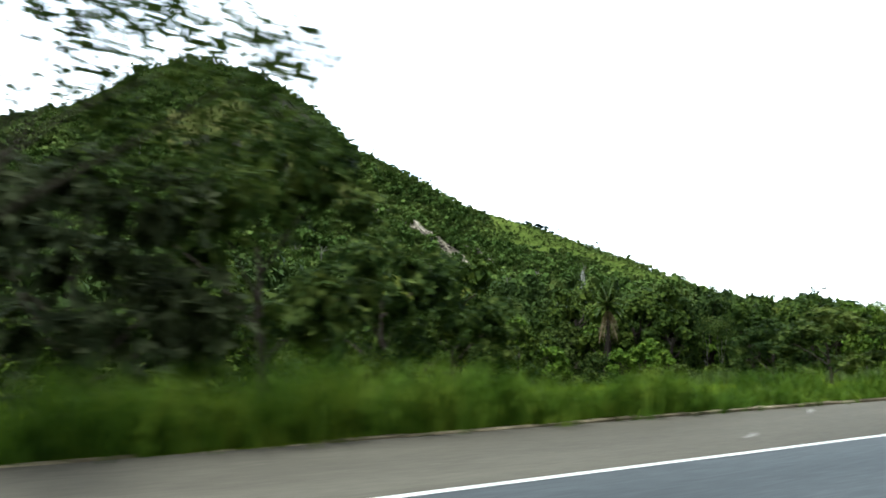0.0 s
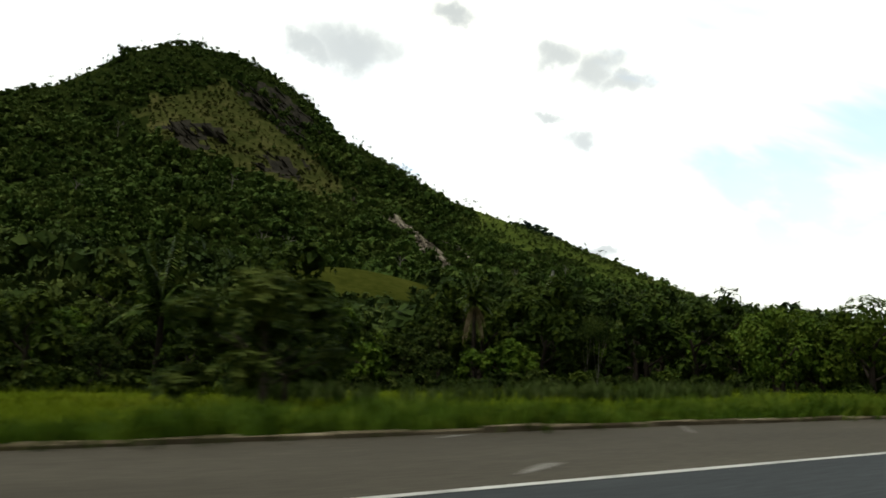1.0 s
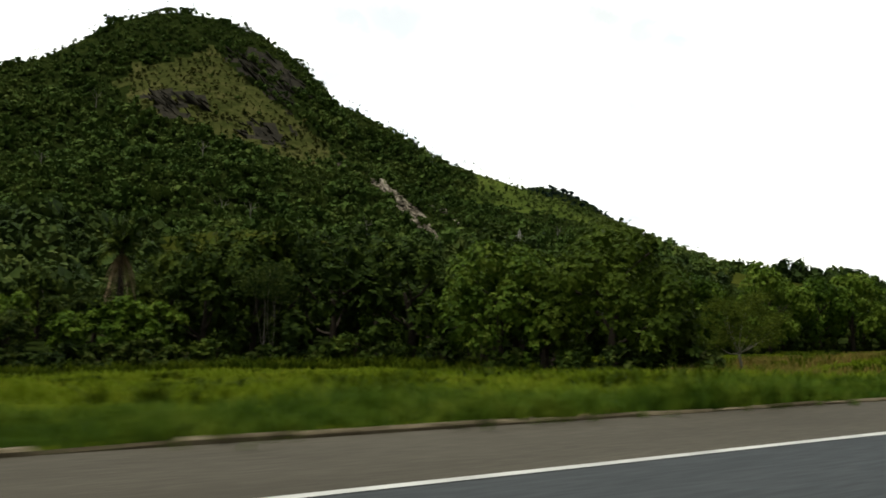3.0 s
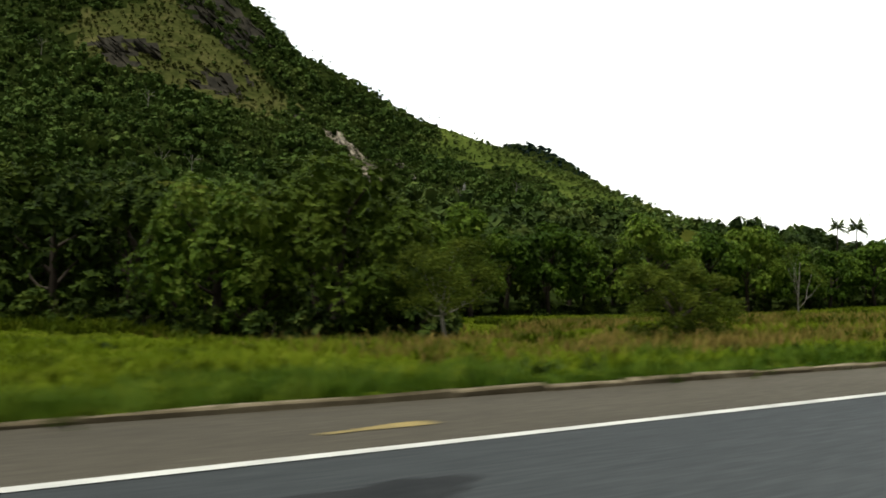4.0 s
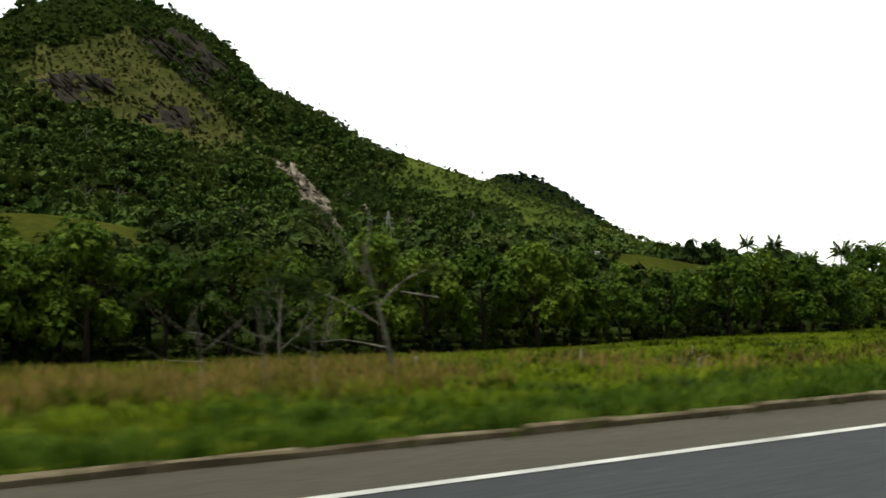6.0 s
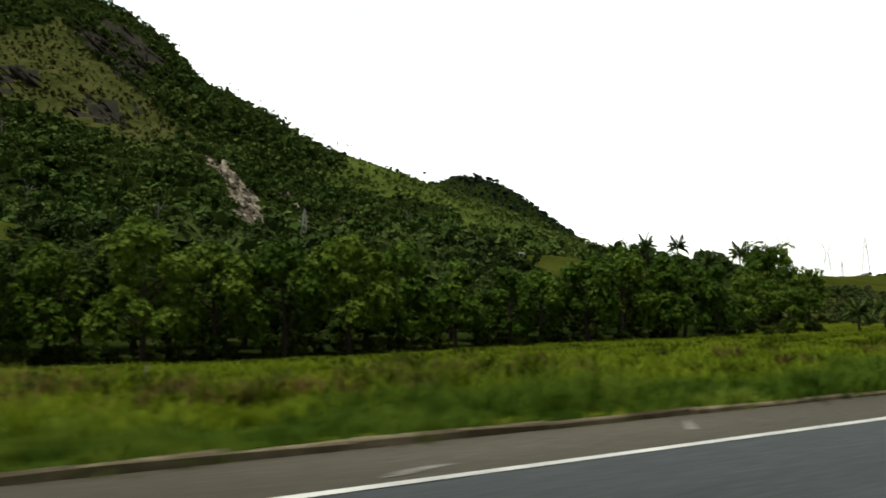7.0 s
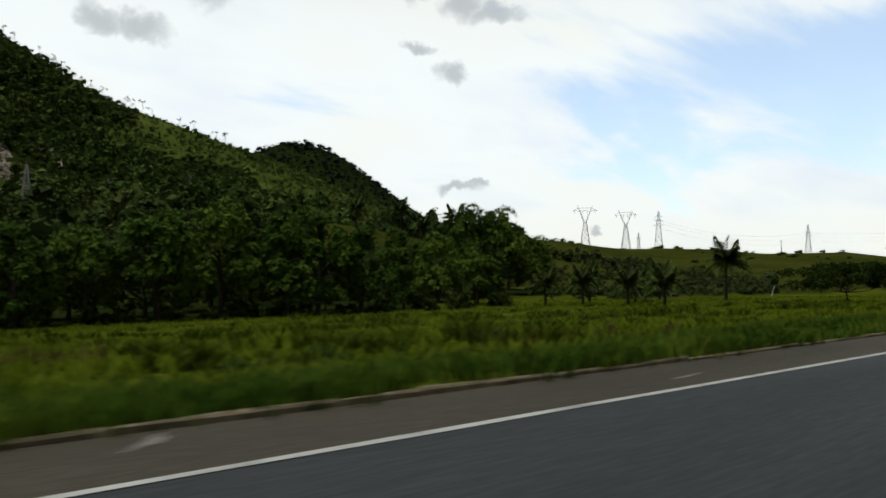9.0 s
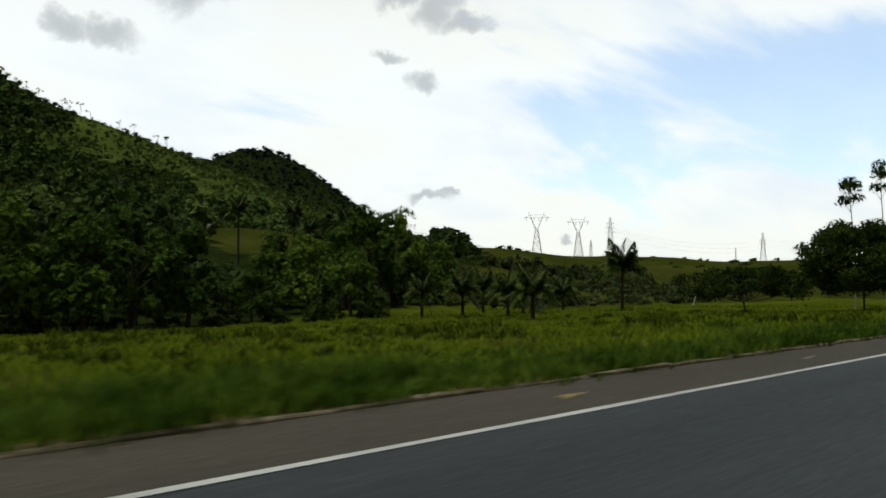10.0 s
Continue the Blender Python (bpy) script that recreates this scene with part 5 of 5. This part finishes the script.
def pylon_cat(x, y, z, h, turn):
    """A waist-type transmission pylon with a V head and a wide crossarm."""
    t = thing("pylon", x, y, z, "galvanised lattice pylon with a V-shaped head", "pylon", "pylons", turn)
    wb, ww, zw = h * 0.115, h * 0.03, h * 0.62
    for sx, sy in ((1, 1), (1, -1), (-1, -1), (-1, 1)):
        mesh_object("leg", *bar((sx * wb, sy * wb, -0.5), (sx * ww, sy * ww, zw), 0.14), M_STEEL, t)
    mesh_object("bracing", *lattice([(0, wb), (zw * 0.28, wb * 0.79), (zw * 0.52, wb * 0.61), (zw * 0.72, wb * 0.46), (zw * 0.88, wb * 0.35), (zw, ww)], 0.075), M_STEEL, t)
    for s in (1, -1):
        arm = [bar((s * ww, d, zw), (s * h * 0.17, d * 0.4, h * 0.99), 0.11) for d in (-ww, ww)]
        arm += [bar((s * ww * 0.2, 0, zw), (s * h * 0.12, 0, h * 0.88), 0.12)]
        mesh_object("head_arm", *join_arrays(arm), M_STEEL, t)
        for k in (0.22, 0.05):
            mesh_object("insulator", *bar((s * h * k, 0, h * 0.87), (s * h * k, 0, h * 0.80), 0.14), M_STEEL, t)
    mesh_object("crossarm", *join_arrays([bar((-h * 0.27, 0, h * 0.87), (h * 0.27, 0, h * 0.87), 0.12), bar((-h * 0.15, 0, h * 0.93), (h * 0.15, 0, h * 0.93), 0.11), bar((-h * 0.27, 0, h * 0.87), (-h * 0.15, 0, h * 0.93), 0.1), bar((h * 0.27, 0, h * 0.87), (h * 0.15, 0, h * 0.93), 0.1)]), M_STEEL, t)
    return t


def pylon_mast(x, y, z, h, turn, arms=3, r=0.12, metal=None):
    """A slim lattice tower with stacked crossarms."""
    t = thing("pylon", x, y, z, "slim galvanised lattice tower with stacked crossarms", "pylon", "pylons", turn)
    wb, wt = h * 0.10, h * 0.018
    for sx, sy in ((1, 1), (1, -1), (-1, -1), (-1, 1)):
        mesh_object("leg", *bar((sx * wb, sy * wb, -0.5), (sx * wt, sy * wt, h * 0.96), r), metal or M_STEEL, t)
    n = [0, 0.2, 0.38, 0.53, 0.66, 0.78, 0.88, 0.96]
    mesh_object("bracing", *lattice([(h * u, wb + (wt - wb) * u / 0.96) for u in n], r * 0.55), metal or M_STEEL, t)
    mesh_object("peak", *bar((0, 0, h * 0.94), (0, 0, h), r), metal or M_STEEL, t)
    for k in range(arms):
        zz, w = h * (0.60 + 0.11 * k), h * (0.13 - 0.012 * k)
        mesh_object("crossarm", *join_arrays([bar((-w, 0, zz), (w, 0, zz), r * 0.8), bar((-w, 0, zz), (0, 0, zz + h * 0.05), r * 0.6), bar((w, 0, zz), (0, 0, zz + h * 0.05), r * 0.6)]), metal or M_STEEL, t)
    return t


def ground_z(x, y):
    return float(land(x, y))


pylon_cat(498.6, 304.5, ground_z(498.6, 304.5), 52.8 - ground_z(498.6, 304.5), -48)
pylon_cat(524.7, 291.3, ground_z(524.7, 291.3), 50.6 - ground_z(524.7, 291.3), -48)
pylon_mast(510.2, 258.3, ground_z(510.2, 258.3), 47.2 - ground_z(510.2, 258.3), -55)
pylon_mast(522, 280, ground_z(522, 280), 35 - ground_z(522, 280), -55, 2, 0.14)
pylon_mast(693.2, 242, ground_z(693.2, 242), 47.4 - ground_z(693.2, 242), -60, 2)


def wire(a, b, sag, label="thin overhead power cable between pylons"):
    a, b = np.array(a, float), np.array(b, float)
    t = np.linspace(0, 1, 24)[:, None]
    p = a + (b - a) * t
    p[:, 2] -= sag * 4 * (t * (1 - t))[:, 0]
    ob = mesh_object("power_cable", *tube_arrays(p, [0.035] * 24, 4), M_CABLE)
    return tagged(ob, label, "cable", "power cables")


for dz, off in ((38.5, 2.5), (41.5, -2.5), (35.5, 2.0)):
    wire((510.2 + off, 258.3 - off * 0.6, dz), (693.2 + off * 0.7, 242 - off * 0.4, dz - 1.0), 6.0)
    wire((693.2 + off * 0.7, 242 - off * 0.4, dz - 1.0), (960 + off, 150, dz + 26), 7.0)


def utility_pole(x, y, h, arms, label):
    t = thing("utility_pole", x, y, ground_z(x, y), label, "pole")
    mesh_object("pole", *tube_arrays(np.array([(0, 0, -0.5), (0, 0, h * 0.5), (0, 0, h)]), [0.34, 0.28, 0.2], 8), M_CONCRETE, t, smooth=True)
    for k in range(arms):
        z = h - 0.7 - 2.0 * k
        mesh_object("crossarm", *bar((-1.5, 0, z), (1.5, 0, z), 0.13), M_CONCRETE, t)
        for s in (-1.3, 1.3):
            mesh_object("insulator", *bar((s, 0, z), (s, 0, z + 0.55), 0.12), M_CONCRETE, t)
    return t


tagged(pylon_mast(163.5, 286, ground_z(163.5, 286), 42.0 - ground_z(163.5, 286), -30, 3, 0.10, M_CONCRETE), "slim pale lattice tower rising from the hillside woods")
utility_pole(646, 242, 9.5, 1, "small wooden post on the grassy ridge")


def house(x, y, turn):
    t = thing("house", x, y, ground_z(x, y), "small white house with a pale roof on the pasture", "house", turn=turn)
    t.scale = (0.34, 0.34, 0.34)
    bm = bmesh.new()
    bmesh.ops.create_cube(bm, size=1, matrix=Matrix.Translation((0, 0, 1.1)) @ Matrix.Diagonal((6, 4, 2.6, 1)))
    bmesh.ops.bevel(bm, geom=bm.edges[:], offset=0.04, segments=1, affect="EDGES")
    part("wall", bm, M_WALL, t)
    v = np.array([(-3.4, -2.4, 2.35), (3.4, -2.4, 2.35), (3.4, 0, 3.5), (-3.4, 0, 3.5), (3.4, 2.4, 2.35), (-3.4, 2.4, 2.35), (-3.4, -2.4, 2.5), (3.4, -2.4, 2.5), (3.4, 0, 3.65), (-3.4, 0, 3.65), (3.4, 2.4, 2.5), (-3.4, 2.4, 2.5)])
    f = np.array([(0, 1, 2), (0, 2, 3), (3, 2, 4), (3, 4, 5), (6, 7, 8), (6, 8, 9), (9, 8, 10), (9, 10, 11), (0, 1, 7), (0, 7, 6), (4, 5, 11), (4, 11, 10), (0, 3, 9), (0, 9, 6), (3, 5, 11), (3, 11, 9), (1, 2, 8), (1, 8, 7), (2, 4, 10), (2, 10, 8)])
    mesh_object("roof", v, f, M_CONCRETE, t, "pale fibre-cement roof")
    for px in (-1.7, 1.7):
        bm = bmesh.new()
        bmesh.ops.create_cube(bm, size=1, matrix=Matrix.Translation((px, -2.01, 1.3)) @ Matrix.Diagonal((0.9, 0.06, 0.9, 1)))
        part("window", bm, M_GLASS, t)
    bm = bmesh.new()
    bmesh.ops.create_cube(bm, size=1, matrix=Matrix.Translation((0, -2.01, 0.95)) @ Matrix.Diagonal((0.9, 0.06, 2.0, 1)))
    part("door", bm, M_BARK, t)


house(244, 252, -35)

# ---- posts and things in the grass ----


def post(name, x, y, h, r, material, label, lean=0.0):
    t = thing(name, x, y, ground_z(x, y), label, "post")
    mesh_object("shaft", *tube_arrays(np.array([(0, 0, -0.3), (lean * 0.5, 0, h * 0.5), (lean, 0, h)]), [r, r, r * 0.9], 6), material, t, smooth=True)
    return t


post("marker_post", 1.9, 9.3, 0.5, 0.025, M_YELLOW, "short yellow marker post in the verge grass")
for x, y in ((35.4, 25), (43.5, 25.6), (48.5, 24.2)):
    post("fence_post", x, y, 0.6, 0.03, M_PALEBARK, "weathered grey fence post in the pasture", 0.04)
post("leaning_post", 241, 70, 2.4, 0.1, M_PALEBARK, "pale leaning post in the scrub", 1.8)
slender_tree("dead_branch", 99.6, 14.2, 411, "bare dead shrub with twisted twigs on the verge", [((0, 0, 0.2), (-0.5, 0.1, 1.1), 0), ((0, 0, 0.3), (0.7, 0.2, 0.9), 0), ((0, 0, 0.4), (0.2, -0.2, 1.3), 0), ((0, 0, 0.2), (-0.9, 0.2, 0.6), 0)], 0.04, 0.3, 10, 0.1, 0.05, M_OLIVE, M_BARK, "shrub", (0.05, 0, 0.6))
slender_tree("dead_branch", 41.5, 17.5, 412, "pale fallen branch lying in the grass", [((0, 0, 0.25), (0.7, 0.1, 0.5), 0), ((0, 0, 0.25), (-0.8, 0.1, 0.45), 0)], 0.03, 0.3, 10, 0.1, 0.05, M_OLIVE, M_GREYBARK, "shrub", (0.05, 0, 0.4))

# ---- road surface details ----


def blotch(name, x, off, lx, ly, material, label, category, seed, lift=0.008, turn=0.0):
    """An irregular thin patch lying on the road; off is its distance from the edge line."""
    rng = np.random.default_rng(seed)
    n = 26
    a = np.linspace(0, 2 * math.pi, n, endpoint=False)
    r = 1 + 0.22 * np.sin(3 * a + seed) + rng.uniform(-0.18, 0.18, n)
    px, py = np.cos(a) * lx * r, np.sin(a) * ly * r
    c, s = math.cos(turn), math.sin(turn)
    X, Y = x + px * c - py * s, LINE_Y + off + px * s + py * c
    v = np.concatenate([[[x, LINE_Y + off, BANK * (LINE_Y + off) + lift]], np.stack([X, Y, BANK * Y + lift], 1)])
    i = np.arange(n)
    f = np.stack([0 * i, 1 + i, 1 + (i + 1) % n], 1)
    return tagged(mesh_object(name, v, f, material), label, category, kind="structure")


TARS = [(-28.6, -0.62, 1.1, 0.28), (-31.1, -0.55, 0.6, 0.2), (-32.6, -0.5, 0.6, 0.22), (-20.8, -0.8, 0.9, 0.26), (-6.4, -0.75, 0.6, 0.2), (-8.4, -0.8, 0.9, 0.24), (-4.6, -0.72, 0.7, 0.18), (5.3, -0.66, 0.22, 0.09), (5.9, -0.69, 0.3, 0.1), (7.9, -0.75, 1.4, 0.3), (70.1, -0.62, 0.45, 0.17), (74.3, -0.6, 0.35, 0.12),
        (99.4, -0.6, 0.3, 0.1), (101.4, -0.55, 0.8, 0.16), (96.7, -0.6, 0.3, 0.1)]
for k, (x, off, lx, ly) in enumerate(TARS):
    blotch("tar_patch", x, off, lx * 0.75, ly * 0.8, M_TAR, "dark worn tar patch on the carriageway", "road patch", 600 + k, 0.005)
WHITES = [(-111.4, 2.0, 0.5, 0.05, 0.5), (-114.9, 0.75, 0.35, 0.06, 0.4), (-101.4, 0.86, 0.6, 0.06, 0.4), (-87.6, 2.1, 0.5, 0.06, 0.9), (-91.5, 2.25, 0.35, 0.05, 0.2), (-91.7, 0.54, 0.5, 0.1, 0.4), (-66.3, 1.5, 0.45, 0.06, 0.8), (-65.5, 1.62, 0.5, 0.04, 0.0), (-70.4, 1.04, 1.1, 0.05, 0.0), (-29.4, 0.35, 0.55, 0.06, 0.9), (-26.3, 1.0, 0.4, 0.05, 0.6), (-6.6, 0.72, 0.25, 0.09, 0.3),
          (-9.8, 0.28, 0.22, 0.06, 0.3), (7.7, 0.24, 0.6, 0.05, 0.0), (9.2, 0.25, 0.5, 0.05, 0.3), (49.4, 0.6, 0.3, 0.06, 0.8), (46.1, 0.24, 0.4, 0.07, 0.2), (68.0, 0.7, 0.28, 0.06, 0.4), (72.9, 0.5, 0.5, 0.08, 0.2), (86.2, 0.85, 0.3, 0.09, 0.7), (92.6, 0.43, 0.5, 0.04, 0.1), (117.5, 0.6, 0.5, 0.05, 0.1)]
for k, (x, off, lx, ly, tn) in enumerate(WHITES):
    blotch("paint_mark", x, off, lx * 0.8, ly * 0.7, M_FADED, "faded white paint mark on the shoulder", "road marking", 640 + k, 0.008, tn)
YELLOWS = [(-79.1, 1.3, 0.5, 0.1, 0.1), (-78.5, 0.9, 0.45, 0.1, 0.0), (-70.3, 1.57, 0.9, 0.06, 0.0), (-20.1, 0.5, 0.9, 0.08, 0.05), (1.1, 0.35, 0.6, 0.07, 0.0), (7.9, 0.32, 0.4, 0.08, 0.1), (8.6, 0.3, 0.6, 0.06, 0.1), (30.9, 0.3, 0.9, 0.12, 0.0), (31.4, 0.6, 0.5, 0.08, 0.4), (38.2, 0.4, 0.35, 0.07, 0.2), (56.5, 0.38, 0.4, 0.08, 0.1), (73.1, 0.5, 0.5, 0.1, 0.1), (74.6, 0.42, 0.3, 0.06, 0.2), (110.6, 0.6, 0.5, 0.1, 0.1)]
for k, (x, off, lx, ly, tn) in enumerate(YELLOWS):
    blotch("paint_mark", x, off, lx * 0.5, ly * 0.7, M_YELLOW, "faded yellow survey paint mark on the shoulder", "road marking", 680 + k, 0.008, tn)

# ---- kerb stones ----
kerb = tagged(new("kerb"), "weathered concrete kerb of short stones along the shoulder", "kerb", kind="structure")


def kerb_mesh(seed):
    rng = np.random.default_rng(seed)
    bm = bmesh.new()
    bmesh.ops.create_cube(bm, size=1, matrix=Matrix.Diagonal((0.985, 0.11, 0.28, 1)))
    bmesh.ops.bevel(bm, geom=bm.edges[:], offset=0.022, segments=1, affect="EDGES")
    for v in bm.verts:
        v.co += Vector(rng.normal(0, 0.006, 3))
    me = bpy.data.meshes.new("kerb_stone")
    bm.to_mesh(me)
    bm.free()
    me.materials.append(M_KERB)
    return me


kerb_meshes = [kerb_mesh(k) for k in range(5)]
rng_kerb = np.random.default_rng(90)
x = -126.0
while x < 142:
    y0, y1 = float(kerb_y(x)), float(kerb_y(x + 1))
    ym = (y0 + y1) / 2 + 0.055
    ob = new("kerb_stone", kerb_meshes[rng_kerb.integers(5)])
    ob.parent = kerb
    tall = np.interp(x, [-125, -100, -90, -76, -55, -35, 20, 33, 45, 60, 75, 100], [0.03, 0.06, 0.07, 0.025, 0.025, 0.055, 0.06, 0.085, 0.06, 0.035, 0.035, 0.05])
    rise = float(tall) - 0.14 + rng_kerb.normal(0, 0.008) + 0.02 * value_noise(x, 0, 7, 91)
    ob.matrix_basis = pose(x + 0.5, ym + rng_kerb.normal(0, 0.008), BANK * ym + float(rise), rng_kerb.normal(0, 1.5), rng_kerb.normal(0, 0.5), math.degrees(math.atan(y1 - y0)))
    x += 1.0
